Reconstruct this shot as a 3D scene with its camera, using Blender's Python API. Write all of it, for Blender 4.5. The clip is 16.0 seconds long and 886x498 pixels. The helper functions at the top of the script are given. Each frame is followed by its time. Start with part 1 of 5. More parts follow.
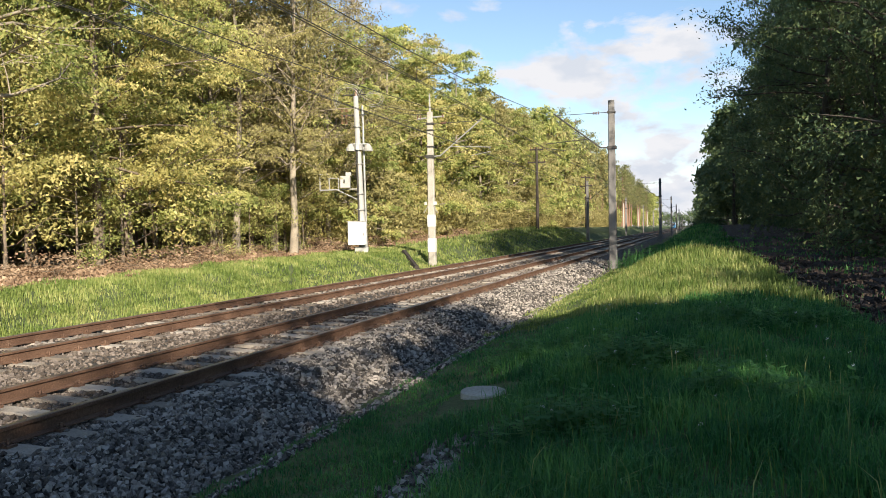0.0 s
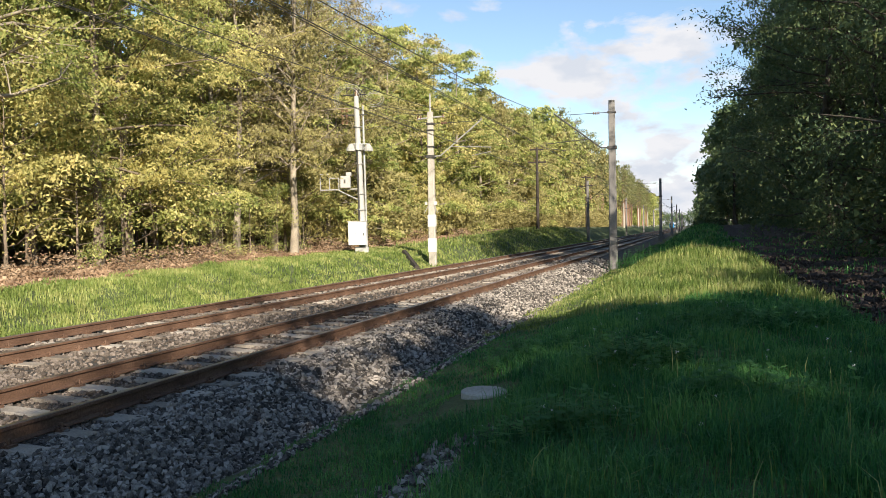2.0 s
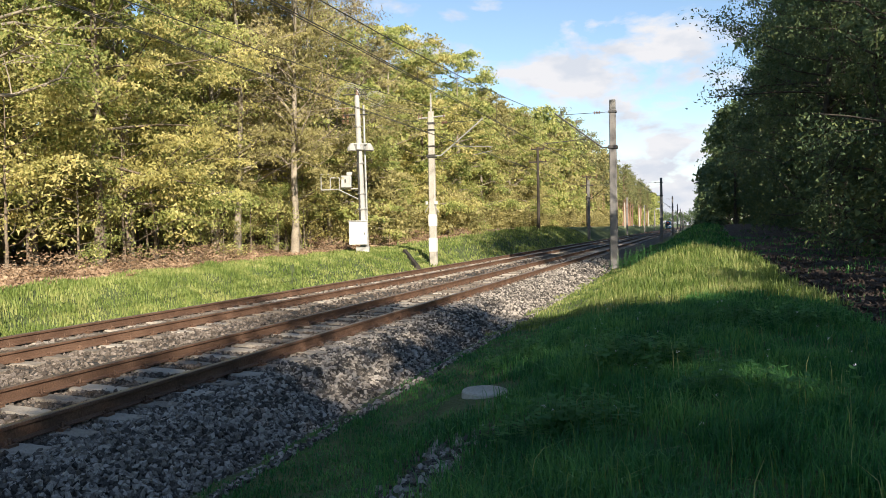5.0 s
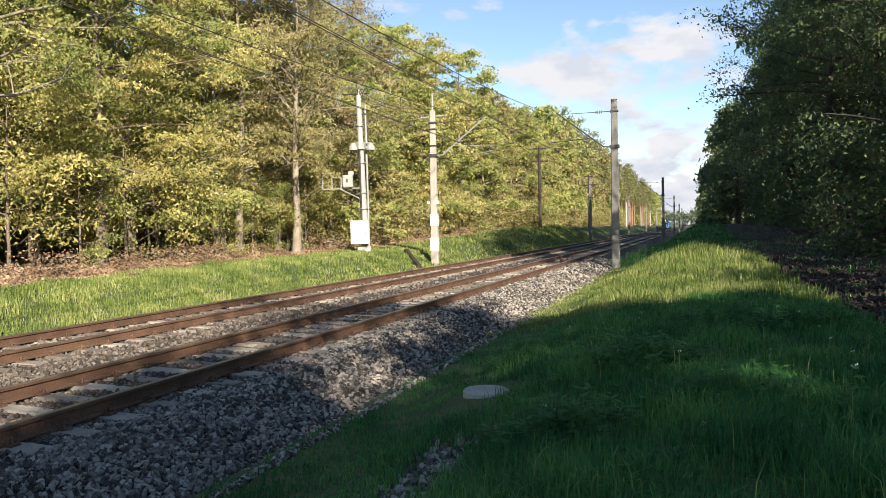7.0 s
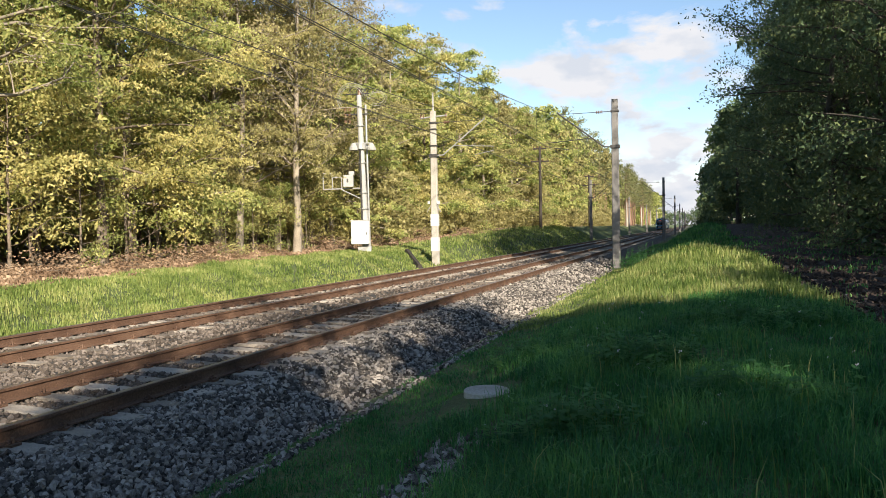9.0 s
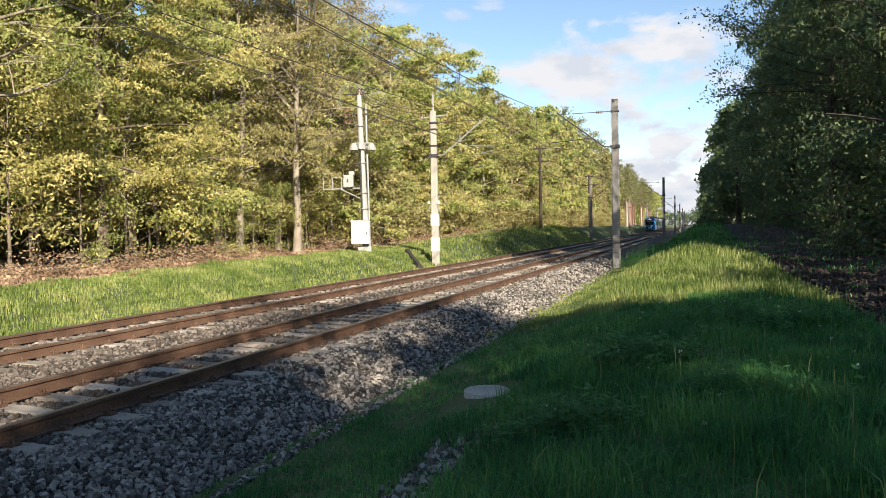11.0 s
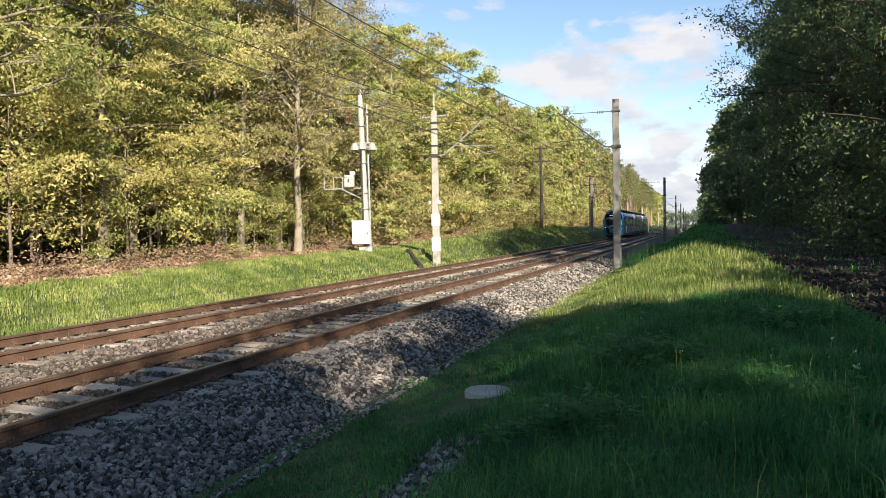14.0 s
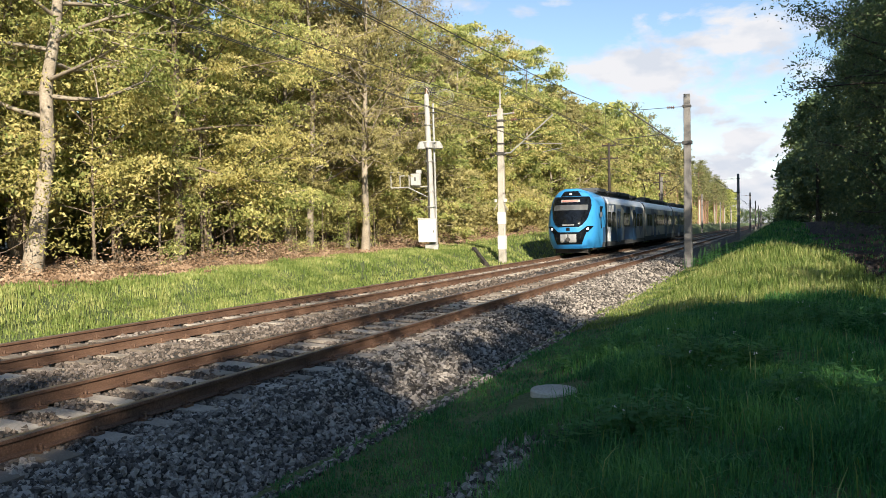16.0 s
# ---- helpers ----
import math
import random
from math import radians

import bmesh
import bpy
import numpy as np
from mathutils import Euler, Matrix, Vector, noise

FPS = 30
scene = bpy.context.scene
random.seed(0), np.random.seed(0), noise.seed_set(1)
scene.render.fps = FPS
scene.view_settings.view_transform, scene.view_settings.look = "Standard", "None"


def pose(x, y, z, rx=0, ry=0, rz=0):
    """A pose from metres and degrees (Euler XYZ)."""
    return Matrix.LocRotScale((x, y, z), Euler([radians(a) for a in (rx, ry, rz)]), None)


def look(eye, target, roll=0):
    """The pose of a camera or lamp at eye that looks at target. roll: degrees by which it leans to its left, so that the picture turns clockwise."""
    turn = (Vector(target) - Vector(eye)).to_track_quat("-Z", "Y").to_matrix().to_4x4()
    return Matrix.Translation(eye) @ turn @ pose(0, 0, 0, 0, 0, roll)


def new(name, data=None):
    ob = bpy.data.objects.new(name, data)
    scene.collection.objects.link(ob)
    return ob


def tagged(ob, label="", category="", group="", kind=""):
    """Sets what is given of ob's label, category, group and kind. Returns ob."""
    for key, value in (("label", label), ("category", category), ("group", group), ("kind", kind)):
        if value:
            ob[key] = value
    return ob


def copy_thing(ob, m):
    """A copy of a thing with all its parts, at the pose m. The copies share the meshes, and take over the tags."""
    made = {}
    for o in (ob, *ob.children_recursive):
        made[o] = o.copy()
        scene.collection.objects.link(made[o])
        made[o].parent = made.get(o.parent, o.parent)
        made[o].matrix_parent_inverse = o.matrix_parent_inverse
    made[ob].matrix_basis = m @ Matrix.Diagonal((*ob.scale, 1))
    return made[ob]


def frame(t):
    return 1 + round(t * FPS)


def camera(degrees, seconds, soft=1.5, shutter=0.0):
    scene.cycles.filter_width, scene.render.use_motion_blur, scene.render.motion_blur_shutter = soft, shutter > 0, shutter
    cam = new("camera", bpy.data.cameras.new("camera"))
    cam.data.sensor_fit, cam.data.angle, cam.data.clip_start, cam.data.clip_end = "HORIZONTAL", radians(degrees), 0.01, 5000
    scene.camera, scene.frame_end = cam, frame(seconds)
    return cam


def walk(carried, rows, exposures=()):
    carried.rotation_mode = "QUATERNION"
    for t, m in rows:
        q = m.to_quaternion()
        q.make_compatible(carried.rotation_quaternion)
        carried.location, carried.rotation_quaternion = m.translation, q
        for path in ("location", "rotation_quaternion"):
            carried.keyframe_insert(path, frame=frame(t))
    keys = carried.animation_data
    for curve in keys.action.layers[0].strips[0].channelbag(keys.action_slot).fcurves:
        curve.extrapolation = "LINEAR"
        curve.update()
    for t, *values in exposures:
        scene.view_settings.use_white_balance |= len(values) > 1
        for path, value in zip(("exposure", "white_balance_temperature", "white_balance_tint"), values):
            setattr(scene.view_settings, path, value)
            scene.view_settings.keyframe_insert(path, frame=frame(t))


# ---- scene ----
SECONDS = 16.0
cam = camera(60.73, SECONDS, soft=0.7)
EYE = Vector((0.0, 0.0, 1.705))


def aim(yaw, pitch, roll=-1.06):
    """The pose of the standing camera, turned left by yaw from the line of the tracks."""
    y, p = radians(yaw), radians(pitch)
    return look(EYE, EYE + Vector((-math.sin(y) * math.cos(p), math.cos(y) * math.cos(p), math.sin(p))), roll)


walk(cam, [(0.0, aim(18.06, -1.443)), (2.0, aim(18.085, -1.443)), (4.0, aim(18.115, -1.45)),
           (6.5, aim(18.22, -1.508)), (7.5, aim(18.285, -1.506)), (9.0, aim(18.30, -1.506)),
           (11.5, aim(18.31, -1.506)), (12.5, aim(18.35, -1.507)), (14.5, aim(18.37, -1.507)),
           (14.8, aim(18.385, -1.507)), (14.9, aim(18.42, -1.507)), (15.0, aim(18.53, -1.507)),
           (15.1, aim(18.88, -1.51)), (15.2, aim(19.36, -1.51)), (15.3, aim(19.94, -1.512)),
           (15.4, aim(20.57, -1.514)), (15.5, aim(21.19, -1.516)), (15.6, aim(21.7, -1.525)),
           (15.7, aim(22.16, -1.53)), (15.8, aim(22.58, -1.54)), (15.9, aim(22.98, -1.547)),
           (16.0, aim(23.36, -1.554))], exposures=((0.0, 1.15), (16.0, 1.15)))

# ---------------------------------------------------------------- light
SUN_EL, SUN_AZ = radians(26.5), radians(141)      # azimuth from the line of the tracks towards the right
TO_SUN = Vector((math.cos(SUN_EL) * math.sin(SUN_AZ), math.cos(SUN_EL) * math.cos(SUN_AZ), math.sin(SUN_EL)))
sun = new("sun", bpy.data.lights.new("sun", "SUN"))
sun.data.energy, sun.data.angle, sun.data.color = 5.0, radians(0.55), (1.0, 0.89, 0.73)
sun.matrix_world = look(TO_SUN * 200, (0, 0, 0))


def make_world():
    world = bpy.data.worlds.new("sky")
    scene.world = world
    world.use_nodes = True
    nt = world.node_tree
    n, link = nt.nodes, nt.links.new
    n.clear()
    out = n.new("ShaderNodeOutputWorld")
    bg = n.new("ShaderNodeBackground")
    bg.inputs[1].default_value = 0.079
    sky = n.new("ShaderNodeTexSky")
    sky.sky_type, sky.sun_disc = "NISHITA", False
    sky.sun_elevation, sky.sun_rotation = SUN_EL, SUN_AZ
    sky.air_density, sky.dust_density, sky.ozone_density = 1.0, 0.0, 1.6
    co = n.new("ShaderNodeTexCoord")
    # clouds: banks of torn cumulus, each round its own direction, broken up by noise
    nz = n.new("ShaderNodeTexNoise")
    nz.inputs["Scale"].default_value, nz.inputs["Detail"].default_value = 11.0, 10.0
    nz.inputs["Roughness"].default_value, nz.inputs["Distortion"].default_value = 0.55, 0.2
    mp = n.new("ShaderNodeMapping")
    mp.inputs["Scale"].default_value = (1.0, 1.0, 2.2)
    link(co.outputs["Generated"], mp.inputs["Vector"])
    link(mp.outputs[0], nz.inputs["Vector"])
    cover = None
    for direction, wide, high, dense in CLOUDS:
        d = Vector(direction).normalized()
        right = d.cross(Vector((0, 0, 1))).normalized()
        up = right.cross(d)
        off = n.new("ShaderNodeVectorMath")
        off.operation = "SUBTRACT"
        off.inputs[1].default_value = d
        link(co.outputs["Generated"], off.inputs[0])
        xyz = n.new("ShaderNodeCombineXYZ")
        for k, axis in enumerate((right / wide, up / high, d * 2)):
            dot = n.new("ShaderNodeVectorMath")
            dot.operation = "DOT_PRODUCT"
            dot.inputs[1].default_value = axis
            link(off.outputs[0], dot.inputs[0])
            link(dot.outputs["Value"], xyz.inputs[k])
        ln = n.new("ShaderNodeVectorMath")
        ln.operation = "LENGTH"
        link(xyz.outputs[0], ln.inputs[0])
        mr = n.new("ShaderNodeMapRange")
        mr.inputs["From Min"].default_value, mr.inputs["From Max"].default_value = 0.1, 1.6
        mr.inputs["To Min"].default_value, mr.inputs["To Max"].default_value = dense, 0.0
        link(ln.outputs["Value"], mr.inputs["Value"])
        if cover is None:
            cover = mr.outputs[0]
        else:
            mx = n.new("ShaderNodeMath")
            mx.operation = "MAXIMUM"
            link(cover, mx.inputs[0])
            link(mr.outputs[0], mx.inputs[1])
            cover = mx.outputs[0]
    torn = n.new("ShaderNodeMath")
    torn.operation = "MULTIPLY_ADD"
    torn.inputs[1].default_value, torn.inputs[2].default_value = 2.0, -1.0
    link(nz.outputs[0], torn.inputs[0])
    add = n.new("ShaderNodeMath")
    link(torn.outputs[0], add.inputs[0])
    link(cover, add.inputs[1])
    ramp = n.new("ShaderNodeValToRGB")
    ramp.color_ramp.elements[0].position, ramp.color_ramp.elements[1].position = 0.2, 0.52
    link(add.outputs[0], ramp.inputs[0])
    mix = n.new("ShaderNodeMix")
    mix.data_type = "RGBA"
    tone = n.new("ShaderNodeTexNoise")
    tone.inputs["Scale"].default_value, tone.inputs["Detail"].default_value = 16.0, 6.0
    link(mp.outputs[0], tone.inputs["Vector"])
    body = n.new("ShaderNodeValToRGB")
    body.color_ramp.elements[0].position, body.color_ramp.elements[0].color = 0.38, CLOUD_SHADE
    body.color_ramp.elements[1].position, body.color_ramp.elements[1].color = 0.56, CLOUD_COLOR
    link(tone.outputs[0], body.inputs[0])
    link(body.outputs[0], mix.inputs[7])
    link(ramp.outputs[0], mix.inputs[0])
    link(sky.outputs[0], mix.inputs[6])
    link(mix.outputs[2], bg.inputs[0])
    link(bg.outputs[0], out.inputs[0])


CLOUD_COLOR, CLOUD_SHADE = (5.1, 5.1, 5.3, 1), (4.1, 4.35, 4.85, 1)
CLOUDS = [((-0.128, 0.974, 0.188), 0.13, 0.029, 0.66), ((-0.017, 0.974, 0.225), 0.09, 0.035, 0.55), ((-0.015, 0.988, 0.151), 0.03, 0.012, 0.42), ((-0.026, 0.994, 0.103), 0.08, 0.02, 0.45), ((-0.047, 0.997, 0.03), 0.34, 0.1, 0.62),
          ((-0.381, 0.88, 0.283), 0.035, 0.012, 0.36), ((-0.279, 0.922, 0.269), 0.022, 0.01, 0.33), ((0.6, -0.6, 0.5), 0.4, 0.15, 0.4), ((-0.9, 0.2, 0.5), 0.4, 0.15, 0.4)]
make_world()

# ---------------------------------------------------------------- materials


def ramp_node(nt, stops):
    r = nt.nodes.new("ShaderNodeValToRGB")
    e = r.color_ramp.elements
    while len(e) < len(stops):
        e.new(0.5)
    for el, (p, c) in zip(e, stops):
        el.position, el.color = p, (*c, 1)
    return r


def surface(name, stops, rough=0.8, scale=4.0, fine=40.0, bump=0.3, metal=0.0, coords="Object", dist=0.02, per="", vary=0.5):
    """Principled surface: large and fine noise pick the colour from the stops; the fine one gives relief.
    per: 'object' or 'island' varies the colour piece by piece."""
    m = bpy.data.materials.new(name)
    m.use_nodes = True
    nt = m.node_tree
    n, link = nt.nodes, nt.links.new
    p = n["Principled BSDF"]
    p.inputs["Roughness"].default_value, p.inputs["Metallic"].default_value = rough, metal
    co = n.new("ShaderNodeTexCoord")
    geo = n.new("ShaderNodeNewGeometry")
    vec = geo.outputs["Position"] if coords == "World" else co.outputs["Object"]
    a, b = n.new("ShaderNodeTexNoise"), n.new("ShaderNodeTexNoise")
    a.inputs["Scale"].default_value, a.inputs["Detail"].default_value = scale, 4
    b.inputs["Scale"].default_value, b.inputs["Detail"].default_value = fine, 5
    mx = n.new("ShaderNodeMath")
    mx.operation = "MULTIPLY_ADD"
    mx.inputs[1].default_value = 0.5
    half = n.new("ShaderNodeMath")
    half.operation = "MULTIPLY"
    half.inputs[1].default_value = 0.5
    link(vec, a.inputs["Vector"])
    link(vec, b.inputs["Vector"])
    link(a.outputs[0], mx.inputs[0])
    link(b.outputs[0], half.inputs[0])
    link(half.outputs[0], mx.inputs[2])
    value = mx.outputs[0]
    if per:
        rnd = geo.outputs["Random Per Island"] if per == "island" else n.new("ShaderNodeObjectInfo").outputs["Random"]
        ad = n.new("ShaderNodeMath")
        ad.operation = "MULTIPLY_ADD"
        ad.inputs[1].default_value = vary
        sub = n.new("ShaderNodeMath")
        sub.operation = "SUBTRACT"
        sub.inputs[1].default_value = vary / 2
        link(rnd, ad.inputs[0])
        link(value, ad.inputs[2])
        link(ad.outputs[0], sub.inputs[0])
        value = sub.outputs[0]
    r = ramp_node(nt, stops)
    link(value, r.inputs[0])
    link(r.outputs[0], p.inputs["Base Color"])
    if bump:
        bp = n.new("ShaderNodeBump")
        bp.inputs["Strength"].default_value, bp.inputs["Distance"].default_value = bump, dist
        link(b.outputs[0], bp.inputs["Height"])
        link(bp.outputs[0], p.inputs["Normal"])
    return m


def leafy(name, stops, translucent=0.4, rough=0.55, patch=0.9, single=0.25):
    """Leaves: colour by leaf and by larger patches, with light shining through."""
    m = bpy.data.materials.new(name)
    m.use_nodes = True
    nt = m.node_tree
    n, link = nt.nodes, nt.links.new
    p, out = n["Principled BSDF"], n["Material Output"]
    geo = n.new("ShaderNodeNewGeometry")
    nz = n.new("ShaderNodeTexNoise")
    nz.inputs["Scale"].default_value, nz.inputs["Detail"].default_value = patch, 3
    link(geo.outputs["Position"], nz.inputs["Vector"])
    ma = n.new("ShaderNodeMath")
    ma.operation = "MULTIPLY_ADD"
    ma.inputs[1].default_value = single
    sc = n.new("ShaderNodeMath")
    sc.operation = "MULTIPLY_ADD"
    sc.inputs[1].default_value, sc.inputs[2].default_value = 1.45, -0.225 - single / 2
    link(nz.outputs[0], sc.inputs[0])
    link(geo.outputs["Random Per Island"], ma.inputs[0])
    link(sc.outputs[0], ma.inputs[2])
    r = ramp_node(nt, stops)
    link(ma.outputs[0], r.inputs[0])
    link(r.outputs[0], p.inputs["Base Color"])
    p.inputs["Roughness"].default_value = rough
    p.inputs["Specular IOR Level"].default_value = 0.3
    tr = n.new("ShaderNodeBsdfTranslucent")
    link(r.outputs[0], tr.inputs["Color"])
    mix = n.new("ShaderNodeMixShader")
    mix.inputs[0].default_value = translucent
    link(p.outputs[0], mix.inputs[1])
    link(tr.outputs[0], mix.inputs[2])
    link(mix.outputs[0], out.inputs["Surface"])
    return m


def glow(name, color, strength):
    m = bpy.data.materials.new(name)
    m.use_nodes = True
    p = m.node_tree.nodes["Principled BSDF"]
    p.inputs["Base Color"].default_value = (*color, 1)
    p.inputs["Emission Color"].default_value = (*color, 1)
    p.inputs["Emission Strength"].default_value = strength
    return m


M = {
    "soil_grass": surface("grassy_soil", [(0.3, (0.03, 0.045, 0.015)), (0.5, (0.065, 0.09, 0.028)), (0.7, (0.13, 0.145, 0.05))], 0.95, 1.2, 22, 0.8, coords="World", dist=0.05),
    "dirt": surface("ploughed_dirt", [(0.3, (0.014, 0.010, 0.008)), (0.5, (0.034, 0.023, 0.018)), (0.72, (0.08, 0.055, 0.04))], 0.95, 1.6, 9, 1.0, coords="World", dist=0.12),
    "litter": surface("leaf_litter", [(0.3, (0.05, 0.032, 0.019)), (0.5, (0.17, 0.11, 0.066)), (0.7, (0.32, 0.22, 0.14))], 0.95, 1.1, 16, 1.0, coords="World", dist=0.06),
    "ballast": surface("ballast_bed", [(0.3, (0.02, 0.018, 0.016)), (0.5, (0.05, 0.044, 0.038)), (0.7, (0.1, 0.09, 0.08))], 0.9, 1.5, 26, 1.0, coords="World", dist=0.05),
    "stone": surface("crushed_stone", [(0.22, (0.04, 0.035, 0.031)), (0.5, (0.14, 0.123, 0.108)), (0.78, (0.34, 0.305, 0.268))], 0.85, 1.5, 60, 0.3, coords="World", dist=0.01, per="island", vary=0.8),
    "stone_brown": surface("rust_dusted_stone", [(0.25, (0.045, 0.034, 0.026)), (0.5, (0.10, 0.08, 0.065)), (0.75, (0.2, 0.165, 0.14))], 0.9, 1.5, 60, 0.3, coords="World", dist=0.01, per="island"),
    "rust": surface("rusty_rail_steel", [(0.3, (0.05, 0.026, 0.016)), (0.5, (0.11, 0.06, 0.037)), (0.7, (0.2, 0.12, 0.078))], 0.75, 2.0, 50, 0.35, coords="World", metal=0.15),
    "railhead": surface("worn_rail_head", [(0.3, (0.12, 0.085, 0.065)), (0.6, (0.26, 0.2, 0.16))], 0.42, 3.0, 60, 0.1, coords="World", metal=0.6),
    "sleeper": surface("weathered_concrete_sleeper", [(0.3, (0.14, 0.115, 0.09)), (0.5, (0.25, 0.215, 0.175)), (0.7, (0.36, 0.32, 0.27))], 0.9, 3.0, 45, 0.4, per="object"),
    "concrete": surface("mast_concrete", [(0.3, (0.24, 0.22, 0.18)), (0.5, (0.38, 0.35, 0.3)), (0.7, (0.5, 0.47, 0.41))], 0.9, 1.2, 30, 0.35),
    # darker copy of the mast concrete, tree shade put into its colour
    "concrete_dark": surface("shade_toned_mast_concrete", [(0.3, (0.11, 0.105, 0.1)), (0.5, (0.18, 0.17, 0.16)), (0.7, (0.26, 0.25, 0.235))], 0.9, 1.2, 30, 0.35),
    "whitepaint": surface("dirty_white_paint", [(0.25, (0.46, 0.46, 0.44)), (0.5, (0.58, 0.58, 0.56)), (0.75, (0.66, 0.66, 0.65))], 0.55, 1.5, 24, 0.1),
    "palegrey": surface("weathered_pale_grey_paint", [(0.25, (0.2, 0.195, 0.18)), (0.5, (0.32, 0.315, 0.295)), (0.75, (0.44, 0.43, 0.41))], 0.7, 1.8, 30, 0.2),
    "steel": surface("galvanised_steel", [(0.3, (0.22, 0.22, 0.21)), (0.6, (0.42, 0.42, 0.4))], 0.5, 4, 60, 0.1, metal=0.5),
    "darksteel": surface("dark_weathered_steel", [(0.3, (0.03, 0.03, 0.032)), (0.6, (0.09, 0.085, 0.08))], 0.6, 4, 60, 0.1, metal=0.4),
    "wire": surface("old_copper_wire", [(0.3, (0.035, 0.035, 0.03)), (0.6, (0.08, 0.075, 0.06))], 0.6, 3, 40, 0.0, metal=0.5),
    "porcelain": surface("brown_porcelain", [(0.3, (0.10, 0.05, 0.03)), (0.6, (0.2, 0.11, 0.07))], 0.25, 8, 40, 0.0),
    "tar_wood": surface("tarred_pole_wood", [(0.3, (0.014, 0.011, 0.009)), (0.6, (0.05, 0.04, 0.032))], 0.85, 2, 40, 0.5),
    "bark": surface("grey_brown_bark", [(0.3, (0.07, 0.055, 0.04)), (0.5, (0.16, 0.125, 0.09)), (0.7, (0.28, 0.23, 0.17))], 0.9, 2.5, 24, 0.7, dist=0.04),
    # right-hand oaks: unlit limbs put into a darker bark colour
    "bark_dark": surface("shade_toned_oak_bark", [(0.3, (0.03, 0.025, 0.02)), (0.7, (0.1, 0.085, 0.065))], 0.95, 2.5, 24, 0.7, dist=0.04),
    "bark_pale": surface("pale_beech_bark", [(0.3, (0.14, 0.115, 0.085)), (0.5, (0.26, 0.22, 0.165)), (0.7, (0.39, 0.34, 0.27))], 0.85, 2.0, 20, 0.4, dist=0.03),
    "bark_pine": surface("reddish_pine_bark", [(0.3, (0.13, 0.07, 0.045)), (0.5, (0.24, 0.14, 0.095)), (0.7, (0.36, 0.235, 0.165))], 0.9, 2.5, 18, 0.8, dist=0.04),
    "leaf": leafy("spring_leaf", [(0.2, (0.14, 0.19, 0.05)), (0.5, (0.33, 0.36, 0.11)), (0.8, (0.58, 0.54, 0.21))], 0.45),
    "leaf_gold": leafy("golden_young_leaf", [(0.2, (0.22, 0.23, 0.07)), (0.5, (0.46, 0.42, 0.15)), (0.8, (0.68, 0.58, 0.24))], 0.45),
    # right-hand oaks: the forest's shade is put into this darker leaf colour
    "leaf_dark": leafy("shade_toned_oak_leaf", [(0.2, (0.06, 0.105, 0.055)), (0.5, (0.105, 0.155, 0.07)), (0.8, (0.17, 0.2, 0.075))], 0.32),
    "leaf_brown": leafy("half_open_leaf", [(0.2, (0.17, 0.155, 0.06)), (0.5, (0.33, 0.3, 0.12)), (0.8, (0.5, 0.44, 0.2))], 0.4),
    "bud": leafy("opening_bud", [(0.2, (0.14, 0.11, 0.06)), (0.5, (0.26, 0.22, 0.11)), (0.8, (0.4, 0.35, 0.18))], 0.3),
    "needle": leafy("pine_needle", [(0.2, (0.1, 0.11, 0.045)), (0.5, (0.19, 0.2, 0.08)), (0.8, (0.3, 0.29, 0.12))], 0.3),
    # grass colours: cool shade put into the first, sunlight into the next two
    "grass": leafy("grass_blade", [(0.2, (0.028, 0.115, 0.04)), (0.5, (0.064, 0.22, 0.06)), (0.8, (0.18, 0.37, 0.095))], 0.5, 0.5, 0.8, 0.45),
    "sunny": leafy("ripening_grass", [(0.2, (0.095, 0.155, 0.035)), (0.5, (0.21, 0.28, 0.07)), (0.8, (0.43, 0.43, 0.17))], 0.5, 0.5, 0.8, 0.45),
    "verge": leafy("sun_tinted_verge_blade", [(0.2, (0.12, 0.18, 0.042)), (0.5, (0.25, 0.315, 0.085)), (0.8, (0.43, 0.44, 0.165))], 0.45, 0.5, 0.8, 0.45),
    "weed": leafy("weed_leaf", [(0.2, (0.055, 0.17, 0.055)), (0.8, (0.12, 0.28, 0.08))], 0.5, 0.75, 2.0),
    "dry": leafy("dry_litter_leaf", [(0.2, (0.14, 0.085, 0.05)), (0.5, (0.3, 0.2, 0.125)), (0.8, (0.46, 0.34, 0.23))], 0.15, 0.8, 0.8),
}

# ---------------------------------------------------------------- mesh helpers


def quads(name, verts, mats, n=4, smooth=False, idx=None):
    """A mesh of loose faces with n corners each, from an array of corners."""
    verts = np.asarray(verts, dtype=np.float32).reshape(-1, 3)
    me = bpy.data.meshes.new(name)
    nf = len(verts) // n
    me.vertices.add(len(verts))
    me.vertices.foreach_set("co", verts.ravel())
    me.loops.add(nf * n)
    me.loops.foreach_set("vertex_index", np.arange(nf * n, dtype=np.int32))
    me.polygons.add(nf)
    me.polygons.foreach_set("loop_start", np.arange(0, nf * n, n, dtype=np.int32))
    me.polygons.foreach_set("loop_total", np.full(nf, n, dtype=np.int32))
    for m in mats:
        me.materials.append(m)
    if idx is not None:
        me.polygons.foreach_set("material_index", np.asarray(idx, dtype=np.int32))
    me.update(calc_edges=True)
    if smooth:
        me.polygons.foreach_set("use_smooth", np.ones(nf, dtype=bool))
    return me


